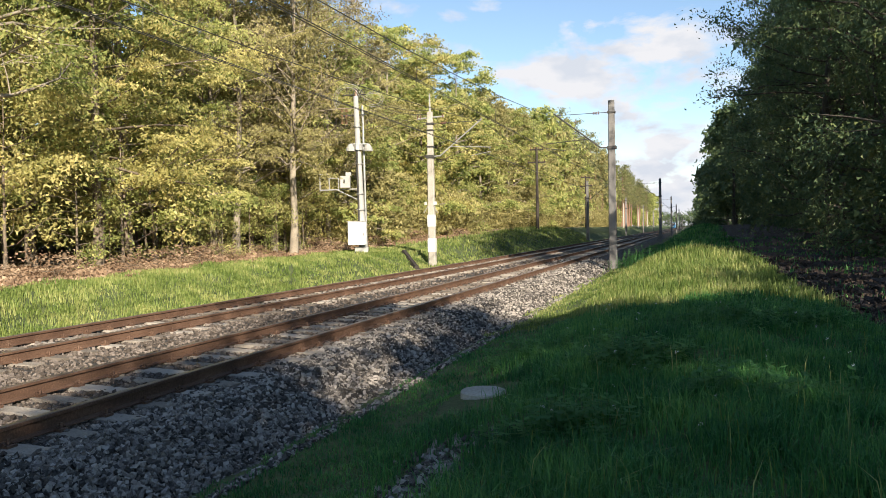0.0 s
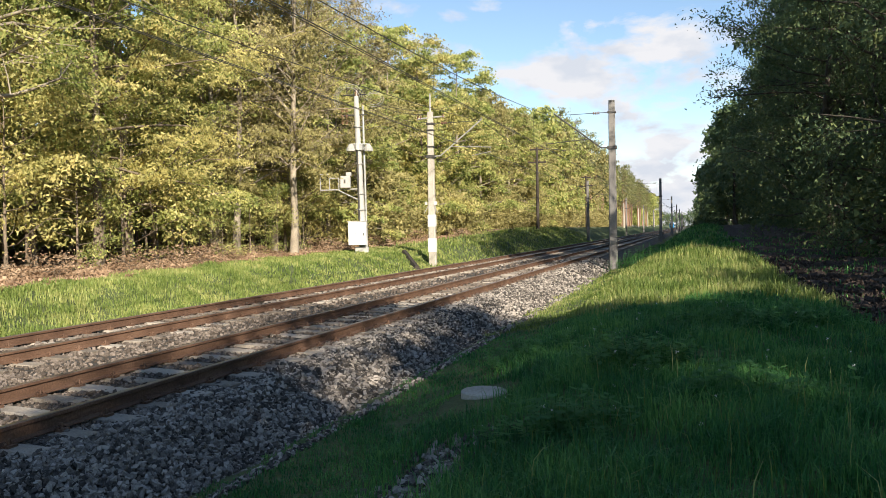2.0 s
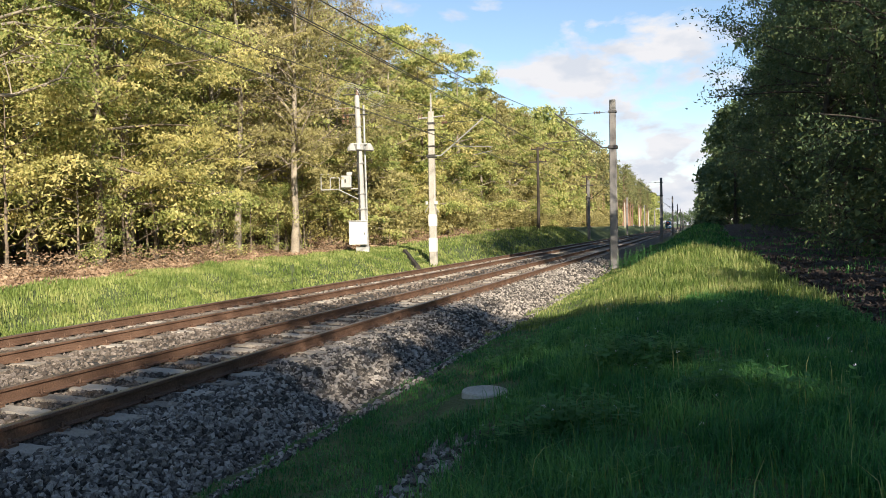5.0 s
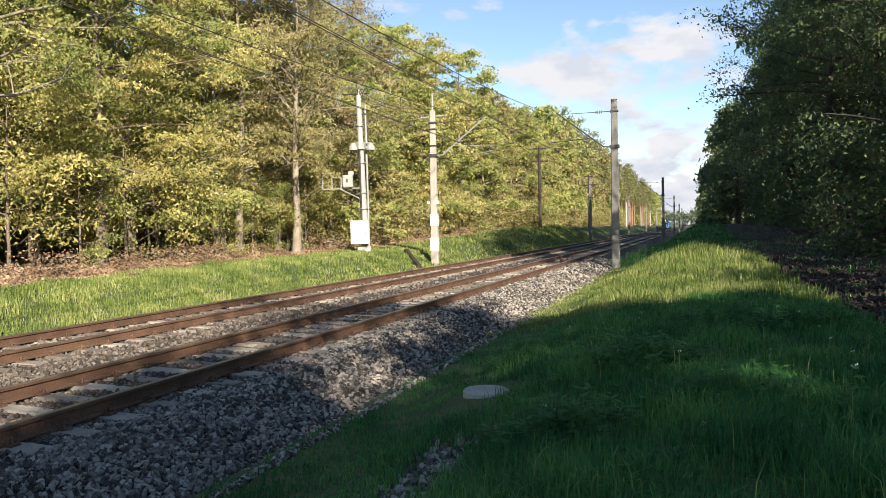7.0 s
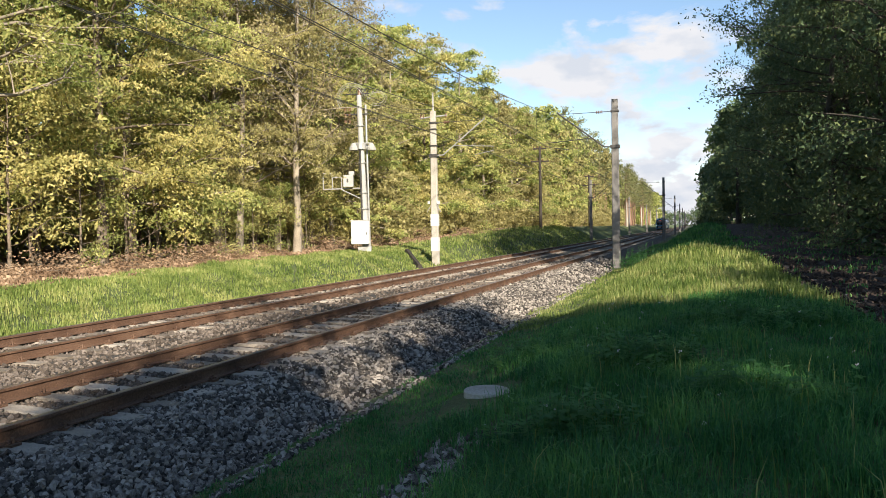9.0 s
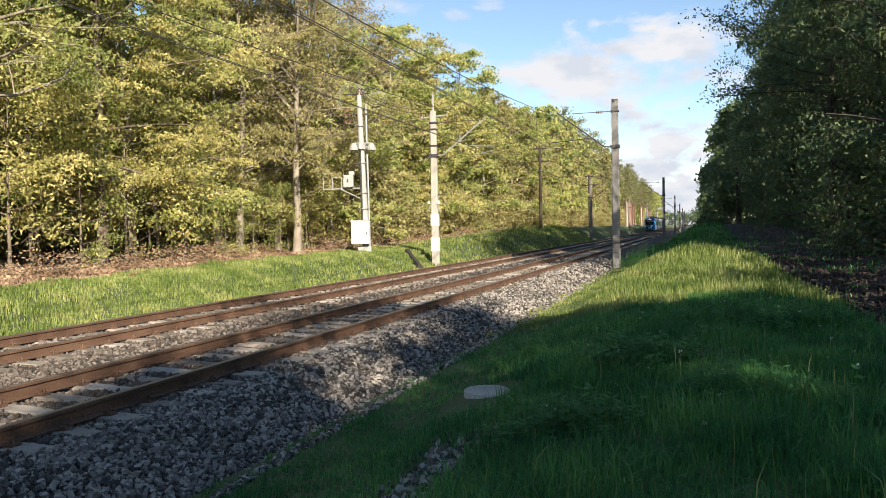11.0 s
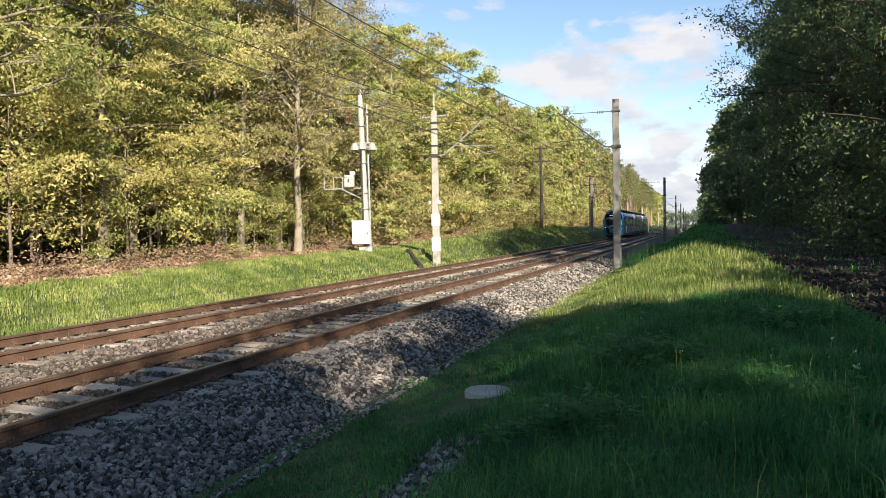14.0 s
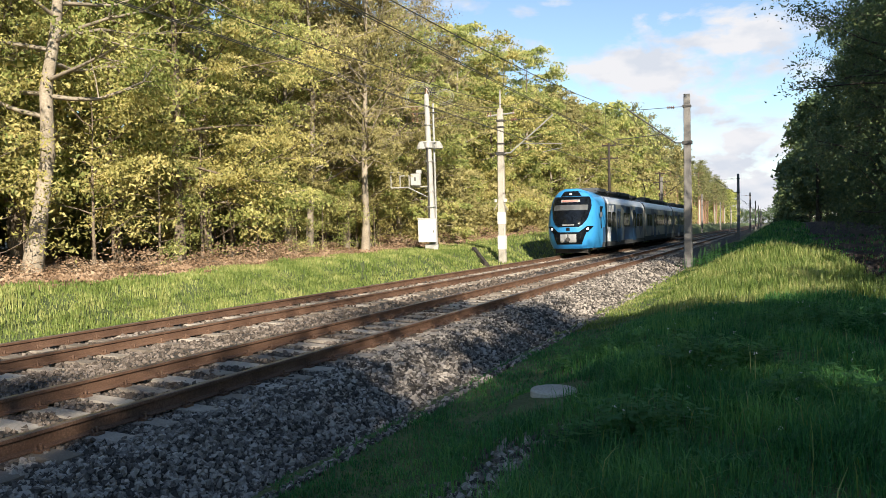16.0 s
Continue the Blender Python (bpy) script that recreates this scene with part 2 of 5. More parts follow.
def indexed(name, verts, faces, mats, idx=None, smooth=False):
    """A mesh from arrays of points and of faces, all with the same number of corners."""
    verts, faces = np.asarray(verts, dtype=np.float32), np.asarray(faces, dtype=np.int32)
    me = bpy.data.meshes.new(name)
    nf, k = faces.shape
    me.vertices.add(len(verts))
    me.vertices.foreach_set("co", verts.ravel())
    me.loops.add(nf * k)
    me.loops.foreach_set("vertex_index", faces.ravel())
    me.polygons.add(nf)
    me.polygons.foreach_set("loop_start", np.arange(0, nf * k, k, dtype=np.int32))
    me.polygons.foreach_set("loop_total", np.full(nf, k, dtype=np.int32))
    for m in mats:
        me.materials.append(m)
    if idx is not None:
        me.polygons.foreach_set("material_index", np.asarray(idx, dtype=np.int32))
    me.update(calc_edges=True)
    me.polygons.foreach_set("use_smooth", np.full(nf, smooth, dtype=bool))
    return me


def empty(name, m=None):
    ob = new(name)
    if m is not None:
        ob.matrix_basis = m
    return ob


def part(name, data, material=None, parent=None, label="", smooth=False, m=None):
    """Links a bmesh or a mesh as one object under its parent."""
    if isinstance(data, bmesh.types.BMesh):
        me = bpy.data.meshes.new(name)
        bmesh.ops.recalc_face_normals(data, faces=data.faces)
        data.to_mesh(me)
        data.free()
        if smooth:
            me.polygons.foreach_set("use_smooth", np.ones(len(me.polygons), dtype=bool))
    else:
        me = data
    if material is not None and not me.materials:
        me.materials.append(material)
    ob = new(name, me)
    if parent is not None:
        ob.parent = parent
    if m is not None:
        ob.matrix_basis = m
    if label:
        tagged(ob, label=label)
    return ob


def add_box(bm, x0, x1, y0, y1, z0, z1, bevel=0.0):
    vs = [bm.verts.new((x, y, z)) for x in (x0, x1) for y in (y0, y1) for z in (z0, z1)]
    fs = [bm.faces.new([vs[i] for i in f]) for f in ((0, 1, 3, 2), (4, 6, 7, 5), (0, 4, 5, 1), (2, 3, 7, 6), (0, 2, 6, 4), (1, 5, 7, 3))]
    if bevel:
        es = list({e for f in fs for e in f.edges})
        bmesh.ops.bevel(bm, geom=es, offset=bevel, segments=2, affect="EDGES", profile=0.6)
    return bm


def box(x0, x1, y0, y1, z0, z1, bevel=0.0):
    return add_box(bmesh.new(), x0, x1, y0, y1, z0, z1, bevel)


def add_tube(bm, path, radii, sides=8, cap=True):
    """A tube along a path, tapering by its radii."""
    path = [Vector(p) for p in path]
    rings = []
    for i, p in enumerate(path):
        d = (path[min(i + 1, len(path) - 1)] - path[max(i - 1, 0)]).normalized()
        a = d.orthogonal().normalized() if abs(d.z) > 0.95 else d.cross(Vector((0, 0, 1))).normalized()
        b = d.cross(a)
        r = radii[i] if hasattr(radii, "__len__") else radii
        rings.append([bm.verts.new(p + (a * math.cos(2 * math.pi * k / sides) + b * math.sin(2 * math.pi * k / sides)) * r) for k in range(sides)])
    for r0, r1 in zip(rings, rings[1:]):
        for k in range(sides):
            bm.faces.new((r0[k], r0[(k + 1) % sides], r1[(k + 1) % sides], r1[k]))
    if cap:
        bm.faces.new(rings[0][::-1])
        bm.faces.new(rings[-1])
    return bm


def tube(path, radii, sides=8):
    return add_tube(bmesh.new(), path, radii, sides)


def tube_arrays(paths, sides=5):
    """Points and quads of many tapering tubes: a list of (points, radii)."""
    V, F, base = [], [], 0
    ang = np.linspace(0, 2 * np.pi, sides, endpoint=False)
    for pts, rad in paths:
        pts = np.asarray(pts, float)
        d = np.gradient(pts, axis=0)
        d /= np.linalg.norm(d, axis=1, keepdims=True) + 1e-9
        ref = np.where(np.abs(d[:, 2:3]) > 0.9, [[1.0, 0, 0]], [[0, 0, 1.0]])
        a = np.cross(d, ref)
        a /= np.linalg.norm(a, axis=1, keepdims=True) + 1e-9
        b = np.cross(d, a)
        ring = pts[:, None] + np.asarray(rad)[:, None, None] * (a[:, None] * np.cos(ang)[None, :, None] + b[:, None] * np.sin(ang)[None, :, None])
        V.append(ring.reshape(-1, 3))
        n = len(pts)
        i, k = np.meshgrid(np.arange(n - 1), np.arange(sides), indexing="ij")
        k2 = (k + 1) % sides
        F.append(np.stack([base + i * sides + k, base + i * sides + k2, base + (i + 1) * sides + k2, base + (i + 1) * sides + k], -1).reshape(-1, 4))
        base += n * sides
    return np.concatenate(V), np.concatenate(F)


# ---------------------------------------------------------------- ground
TRACK_NEAR, TRACK_FAR = -6.695, -10.505


def wob(x, y, s, seed=0.0):
    """Smooth uneven value, about -1 to 1."""
    return (np.sin(x / s * 1.7 + seed) * np.cos(y / s * 1.3 + 2 * seed) + 0.6 * np.sin(x / s * 3.9 + y / s * 2.3 + 3 * seed)
            + 0.4 * np.cos(y / s * 5.3 - x / s * 4.1 + 5 * seed)) / 2


def smooth01(v):
    v = np.clip(v, 0, 1)
    return v * v * (3 - 2 * v)


PX = [-200, -60, -24, -18.5, -16.6, -15.0, -13.3, -12.7, -4.4, -3.9, -3.0, -2.3, -1.0, 0.5, 2.1, 2.6, 8, 12, 60, 200]
PZ = [2.0, 0.8, 0.52, 0.52, 0.5, 0.42, -0.34, -0.5, -0.58, -0.53, -0.4, -0.2, 0.08, 0.2, 0.22, 0.12, 0.2, 0.35, 0.8, 2.0]


def gz(x, y):
    """Height of the ground: a railway cutting that deepens along the tracks."""
    x, y = np.asarray(x, float), np.asarray(y, float)
    z = np.interp(x, PX, PZ)
    deep = smooth01((y - 32) / 60)
    z = z + 1.2 * deep * smooth01((-13.2 - x) / 5.0) + 1.45 * deep * smooth01((x + 3.0) / 4.5)
    z = z + 0.5 * np.exp(-((x - 0.1) / 1.7) ** 2 - ((y - 29) / 8.0) ** 2)
    level = np.exp(-((x + 2.25) ** 2 + (y - 8.3) ** 2) / 0.25)
    z = z * (1 - level) - 0.19 * level
    off = smooth01((np.abs(x + 8.6) - 4.2) / 2)
    z = z + off * (0.05 * wob(x, y, 1.1) + 0.07 * wob(x, y, 4.0, 1.3))
    dirt = smooth01((x - 2.2) / 0.6) * smooth01((9 - x) / 1.5)
    z = z + dirt * (0.09 * wob(x, y, 0.45, 2.2) + 0.05 * wob(x, y, 0.2, 0.4))
    return z


def forest_edge(y):
    """Where the verge gives way to leaf litter."""
    return -15.75 - 2.75 * np.clip((np.asarray(y) - 13) / 20, 0, 1)


def make_ground():
    xs = np.unique(np.concatenate([[-3000, -1200, -500, -200, -120, -80, -60, -50], np.arange(-44, -20, 1.0), np.arange(-20, -12, 0.4),
                                   np.arange(-12, -4.6, 1.2), np.arange(-4.6, 10, 0.25), np.arange(10, 30, 1.5), [32, 40, 60, 100, 200, 600, 3000]]))
    ys = np.unique(np.concatenate([[-1500, -400, -120, -60, -40, -25, -15, -8, -4], np.arange(-2, 46, 0.4), np.arange(46, 100, 1.5), np.arange(100, 260, 6.0),
                                   [280, 320, 380, 460, 600, 800, 1200, 2000, 4000]]))
    X, Y = np.meshgrid(xs, ys)
    Z = gz(X, Y)
    V = np.stack([X, Y, Z], -1).reshape(-1, 3)
    w = len(xs)
    i, j = np.meshgrid(np.arange(len(ys) - 1), np.arange(w - 1), indexing="ij")
    F = np.stack([i * w + j, i * w + j + 1, (i + 1) * w + j + 1, (i + 1) * w + j], -1).reshape(-1, 4)
    c = V[F].mean(1)
    e = 0.7 * wob(c[:, 0], c[:, 1], 1.3, 0.7)
    idx = np.zeros(len(F), int)
    idx[(c[:, 0] + e > 2.5)] = 1
    idx[(c[:, 0] + e > 8.6) | (c[:, 0] + 0.6 * e < forest_edge(c[:, 1]))] = 2
    ob = part("ground", indexed("ground", V, F, [M["soil_grass"], M["dirt"], M["litter"]], idx, True))
    tagged(ob, "grassy railway cutting with a ploughed strip and leaf litter", "ground", kind="structure")


make_ground()

# ---------------------------------------------------------------- ballast
BX = [-12.85, -12.25, -9.2, -8.0, -5.0, -3.95]
BZ = [-0.56, -0.22, -0.22, -0.22, -0.22, -0.62]


def bz(x, y):
    return np.interp(x, BX, BZ) + 0.025 * wob(x, y, 0.7, 0.9)


def make_ballast():
    xs = np.concatenate([np.linspace(-12.9, -12.2, 4), np.linspace(-11.8, -5.2, 18), np.linspace(-5.0, -3.9, 7)])
    ys = np.concatenate([np.arange(-30, 0, 3.0), np.arange(0, 60, 0.6), np.arange(60, 1500, 12.0)])
    X, Y = np.meshgrid(xs, ys)
    V = np.stack([X, Y, bz(X, Y)], -1).reshape(-1, 3)
    w = len(xs)
    i, j = np.meshgrid(np.arange(len(ys) - 1), np.arange(w - 1), indexing="ij")
    F = np.stack([i * w + j, i * w + j + 1, (i + 1) * w + j + 1, (i + 1) * w + j], -1).reshape(-1, 4)
    ob = part("ballast_bed", indexed("ballast_bed", V, F, [M["ballast"]], None, True))
    tagged(ob, "grey crushed stone ballast bed under two tracks", "ballast", kind="structure")


make_ballast()


def stones(name, x, y, z, size, seed, mat="stone"):
    """Angular stones: cubes with shaken corners, one mesh."""
    r = np.random.default_rng(seed)
    n = len(x)
    c = np.array([[a, b, d] for a in (-1, 1) for b in (-1, 1) for d in (-1, 1)], float) * 0.5
    V = c[None] * (1 + r.uniform(-0.55, 0.35, (n, 8, 3))) * (np.asarray(size)[:, None, None] * r.uniform(0.65, 1.3, (n, 1, 3)))
    q = r.normal(size=(n, 4))
    q /= np.linalg.norm(q, axis=1, keepdims=True)
    a, b, cc, d = q.T
    R = np.stack([1 - 2 * (cc * cc + d * d), 2 * (b * cc - a * d), 2 * (b * d + a * cc), 2 * (b * cc + a * d), 1 - 2 * (b * b + d * d),
                  2 * (cc * d - a * b), 2 * (b * d - a * cc), 2 * (cc * d + a * b), 1 - 2 * (b * b + cc * cc)], -1).reshape(n, 3, 3)
    V = np.einsum("nij,nkj->nki", R, V) + np.stack([x, y, z], -1)[:, None]
    f = np.array([(0, 1, 3, 2), (4, 6, 7, 5), (0, 4, 5, 1), (2, 3, 7, 6), (0, 2, 6, 4), (1, 5, 7, 3)])
    F = (np.arange(n)[:, None, None] * 8 + f[None]).reshape(-1, 4)
    return indexed(name, V.reshape(-1, 3), F, [M[mat]])


def make_stones():
    r = np.random.default_rng(3)
    xs, ys, ss = [], [], []
    for y0, y1, dens, size in ((-6, 3, 260, 0.045), (3, 9, 1000, 0.036), (9, 16, 600, 0.04), (16, 28, 300, 0.05), (28, 46, 90, 0.066)):
        n = int((y1 - y0) * 8.9 * dens)
        x = r.uniform(-12.8, -3.75, n)
        y = r.uniform(y0, y1, n)
        keep = (x > -5.9) | (r.random(n) < (0.26 if y0 < 16 else 0.13))
        keep &= (x > -y * 1.45 - 1.5) | (y0 < 0)
        # sleepers lie bare among the stones
        on = np.abs((y - 1.0 + 0.3) % 0.6 - 0.3) < 0.13
        on &= (np.abs(x - TRACK_NEAR) < 1.27) | (np.abs(x - TRACK_FAR) < 1.27)
        keep &= ~on | (r.random(n) < 0.12)
        xs.append(x[keep]); ys.append(y[keep]); ss.append(size * r.uniform(0.55, 1.4, keep.sum()))
    # strays in the grass path
    n = 800
    t = r.random(n)
    xs.append(-1.85 - 0.1 * t + r.normal(0, 0.17, n)); ys.append(3.4 + 2.9 * t + r.normal(0, 0.2, n)); ss.append(r.uniform(0.02, 0.05, n))
    x, y, s = map(np.concatenate, (xs, ys, ss))
    z = np.where(x < -3.9, bz(x, y), gz(x, y)) + s * r.uniform(0.1, 0.55, len(s))
    shoulder = x > -5.75 + 0.12 * wob(x, y, 0.4, 1.0)
    k = shoulder
    tagged(part("shoulder_stones", stones("shoulder_stones", x[k], y[k], z[k], s[k], 5)), "loose grey and beige crushed stones on the ballast shoulder", "gravel", kind="stuff")
    k = ~shoulder
    tagged(part("track_stones", stones("track_stones", x[k], y[k], z[k], s[k], 6, "stone_brown")), "brown rust-dusted crushed stones between the rails", "gravel", kind="stuff")


make_stones()


def make_near_stones():
    """Single stones on the nearest stretch of the ballast shoulder, parts of the bed."""
    r = np.random.default_rng(77)
    bed = bpy.data.objects["ballast_bed"]
    kinds = [stones("stone", np.zeros(1), np.zeros(1), np.zeros(1), np.full(1, 0.045), 200 + k) for k in range(10)]
    for i in range(290):
        x, y = r.uniform(-5.4, -4.0), r.uniform(4.6, 7.2)
        part("stone", kinds[i % 10], None, bed, m=pose(x, y, float(bz(x, y)) + 0.022, r.uniform(0, 360), r.uniform(0, 360), r.uniform(0, 360)))


make_near_stones()

# ---------------------------------------------------------------- tracks
RAIL = [(-0.075, -0.172), (0.075, -0.172), (0.075, -0.160), (0.012, -0.142), (0.009, -0.052), (0.036, -0.040), (0.036, -0.008), (0.028, 0.0),
        (-0.028, 0.0), (-0.036, -0.008), (-0.036, -0.040), (-0.009, -0.052), (-0.012, -0.142), (-0.075, -0.160)]


def rail_mesh():
    ys = np.concatenate([np.arange(-60, 120, 6.0), np.arange(120, 1500, 60.0)])
    k = len(RAIL)
    V = np.array([(x, y, z) for y in ys for x, z in RAIL])
    i, j = np.meshgrid(np.arange(len(ys) - 1), np.arange(k), indexing="ij")
    F = np.stack([i * k + j, i * k + (j + 1) % k, (i + 1) * k + (j + 1) % k, (i + 1) * k + j], -1).reshape(-1, 4)
    idx = np.isin(j.ravel(), (6, 7, 8)).astype(int)
    return indexed("rail", V, F, [M["rust"], M["railhead"]], idx)


def sleeper_mesh():
    bm = bmesh.new()
    prof = [(-1.25, -0.185), (-0.95, -0.178), (-0.45, -0.182), (0, -0.2), (0.45, -0.182), (0.95, -0.178), (1.25, -0.185)]
    rows = []
    for x, z in prof:
        rows.append([bm.verts.new(c) for c in ((x, -0.145, -0.38), (x, -0.125, z - 0.015), (x, -0.11, z), (x, 0.11, z), (x, 0.125, z - 0.015), (x, 0.145, -0.38))])
    for a, b in zip(rows, rows[1:]):
        for i in range(5):
            bm.faces.new((a[i], b[i], b[i + 1], a[i + 1]))
    bm.faces.new(rows[0]); bm.faces.new(rows[-1][::-1])
    bmesh.ops.recalc_face_normals(bm, faces=bm.faces)
    me = bpy.data.meshes.new("sleeper")
    bm.to_mesh(me); bm.free()
    me.materials.append(M["sleeper"])
    return me


def clip_mesh():
    bm = bmesh.new()
    add_box(bm, 0.06, 0.15, -0.055, 0.055, -0.19, -0.155)
    add_tube(bm, [(0.12, -0.05, -0.15), (0.07, -0.03, -0.13), (0.075, 0.0, -0.125), (0.07, 0.03, -0.13), (0.12, 0.05, -0.15)], 0.011, 5)
    add_tube(bm, [(0.105, 0, -0.16), (0.105, 0, -0.1)], 0.016, 6)
    bmesh.ops.recalc_face_normals(bm, faces=bm.faces)
    me = bpy.data.meshes.new("fastener")
    bm.to_mesh(me); bm.free()
    me.materials.append(M["rust"])
    return me


def make_tracks():
    rail, slp, clip = rail_mesh(), sleeper_mesh(), clip_mesh()
    r = random.Random(5)
    for axis, lab in ((TRACK_NEAR, "rusty railway track on concrete sleepers beside the grass bank"), (TRACK_FAR, "rusty railway track on concrete sleepers, used by the train")):
        t = tagged(empty("railway_track", pose(axis, 0, 0)), lab, "railway track", "tracks")
        for s in (-1, 1):
            part("rail", rail, None, t, m=pose(0.7535 * s, 0, 0))
        for i in range(255):
            y = -8.0 + 0.6 * i
            part("sleeper", slp, None, t, m=pose(r.uniform(-.015, .015), y + r.uniform(-.02, .02), r.uniform(-.006, .006), 0, 0, r.uniform(-.6, .6)))
        for i in range(70):
            y = 1.0 + 0.6 * (i + 4)
            for s in (-1, 1):
                for turn in (0, 180):
                    part("fastener", clip, None, t, m=pose(0.7535 * s, y, 0, 0, 0, turn))


make_tracks()
# ---------------------------------------------------------------- masts and wires
MAST_Y = 39.5
SPAN = 67.5


def mast(x, y, base, top, side, reach, label, lit_tones=False):
    """Catenary mast of tapered concrete with a steel cantilever over its track. side: +1 reaches towards +x."""
    t = tagged(empty("catenary_mast", pose(x, y, base)), label, "catenary mast", "catenary masts")
    h = top - base
    bm = bmesh.new()
    rows = []
    for z, w, d in ((-0.6, 0.21, 0.16), (h * 0.5, 0.185, 0.135), (h, 0.15, 0.11)):
        rows.append([bm.verts.new((sx * w, sy * d, z)) for sx, sy in ((-1, -.7), (-.8, -1), (.8, -1), (1, -.7), (1, .7), (.8, 1), (-.8, 1), (-1, .7))])
    for a, b in zip(rows, rows[1:]):
        for i in range(8):
            bm.faces.new((a[i], a[(i + 1) % 8], b[(i + 1) % 8], b[i]))
    bm.faces.new(rows[-1])
    # one mast has sunlight put into paler post and arms, the others shade
    part("post", bm, M["concrete"] if lit_tones else M["concrete_dark"], t)
    s = side
    zt = 7.65 - base            # tip of the strut, over the track
    zf = 5.75 - base            # foot of the strut on the mast
    part("strut", tube([(0.17 * s, 0, zf), (0.55 * s, 0, zf + 0.02), (reach * s, 0, zt)], 0.036, 8), M["palegrey"] if lit_tones else M["darksteel"], t)
    part("tie_rod", tube([(0.15 * s, 0, 7.55 - base), (reach * s * 0.97, 0, zt - 0.1)], 0.016, 6), M["darksteel"], t)
    bm = bmesh.new()
    for k in range(4):
        add_tube(bm, [((0.62 + 0.09 * k) * s, 0, 7.55 - base), ((0.66 + 0.09 * k) * s, 0, 7.55 - base)], 0.075, 8)
    part("insulator", bm, M["porcelain"], t)
    zr = 6.0 - base
    part("registration_tube", tube([(1.15 * s, 0, zr + 0.25), ((reach + 0.5) * s, 0, zr + 0.1)], 0.02, 8), M["palegrey"] if lit_tones else M["darksteel"], t)
    part("steady_arm", tube([((reach + 0.4) * s, 0, zr + 0.08), ((reach + 0.45) * s, 0, zr - 0.12), ((reach - 0.6) * s, 0, zr - 0.3)], 0.018, 6), M["palegrey"] if lit_tones else M["darksteel"], t)
    part("bracket", box(-0.24, 0.24, -0.19, 0.19, zf - 0.08, zf + 0.08, 0.01), M["darksteel"], t)
    part("bracket", box(-0.2, 0.2, -0.16, 0.16, 7.5 - base, 7.6 - base, 0.01), M["darksteel"], t)
    return t


def make_masts():
    for k in range(0, 7):
        y = MAST_Y + SPAN * k
        mast(-3.72, y, -0.3, 8.15, -1, 2.95, "grey concrete catenary mast with cantilever beside the near track")
        if k == 0:
            t = mast(-13.5, y, -0.45, 8.2, 1, 2.95, "sunlit concrete catenary mast with cross arm and bird guards", True)
            h = 8.2 + 0.45
            part("top_pipe", tube([(0, 0, h - 0.5), (0, 0, h + 1.0)], [0.06, 0.045], 8), M["palegrey"], t)
            part("cross_arm", tube([(-0.75, 0.0, h - 0.35), (0.8, 0, h - 0.28)], 0.045, 6), M["palegrey"], t)
            for x in (-0.72, -0.55, 0.75):
                part("insulator", tube([(x, 0, h - 0.36), (x, 0, h - 0.16)], [0.05, 0.035], 8), M["porcelain"], t)
            for z in (0.55, 1.45):
                part("clamp", box(-0.19, 0.19, -0.16, 0.16, h - 0.5 - z, h - 0.42 - z, 0.01), M["darksteel"], t)
            part("white_band", box(-0.205, 0.205, -0.155, 0.155, 2.35, 3.0, 0.01), M["whitepaint"], t)
            part("white_band", box(-0.21, 0.21, -0.16, 0.16, 0.95, 1.7, 0.01), M["whitepaint"], t)
            for sx in (-1, 1):
                part("sign_plate", box(0.19 * sx - 0.02, 0.19 * sx + 0.16 * sx, -0.17, -0.15, 3.55, 3.72), M["whitepaint"], t)
                part("guard_rod", tube([(0.16 * sx, -0.14, 3.5), (0.4 * sx, -0.14, 3.1)], 0.02, 6), M["palegrey"], t)
        elif k < 6:
            mast(-13.5, y, -0.3, 8.2, 1, 2.95, "grey concrete catenary mast beside the far track")


make_masts()


def wire(name, x, zmast, zmid, r, label, dx=0.0):
    """A wire strung over all masts, with its sag from span to span."""
    paths = []
    for k in range(-1, 6):
        y0 = MAST_Y + SPAN * k
        n = 13 if k < 2 else 5
        u = np.linspace(0, 1, n)
        pts = np.stack([np.full(n, x + dx), y0 + SPAN * u, zmid + (zmast - zmid) * (2 * u - 1) ** 2], -1)
        paths.append((pts, np.full(n, r)))
    V, F = tube_arrays(paths, 5)
    return tagged(part(name, indexed(name, V, F, [M["wire"]])), label, "overhead wire", "overhead wires")


def make_wires():
    for axis in (TRACK_NEAR, TRACK_FAR):
        lift = 0.2 if axis == TRACK_FAR else 0.0
        wire("contact_wire", axis, 5.62 + lift, 5.6 + lift, 0.011, "dark copper contact wire above the track", -0.03)
        wire("contact_wire", axis, 5.62 + lift, 5.6 + lift, 0.011, "dark copper contact wire above the track", 0.05)
        wire("catenary_wire", axis, 7.5, 6.06 + lift, 0.013, "sagging dark carrier cable above the track")
    # droppers
    for axis in (TRACK_NEAR, TRACK_FAR):
        paths, lift = [], (0.2 if axis == TRACK_FAR else 0.0)
        for k in range(-1, 3):
            for u in np.linspace(0.08, 0.92, 9):
                y = MAST_Y + SPAN * (k + u)
                paths.append(([(axis, y, 5.6 + lift), (axis, y, 6.06 + lift + (1.44 - lift) * (2 * u - 1) ** 2)], [0.005, 0.005]))
        V, F = tube_arrays(paths, 4)
        tagged(part("dropper_wires", indexed("dropper_wires", V, F, [M["wire"]])), "thin droppers between carrier cable and contact wire", "overhead wire", kind="stuff")


make_wires()


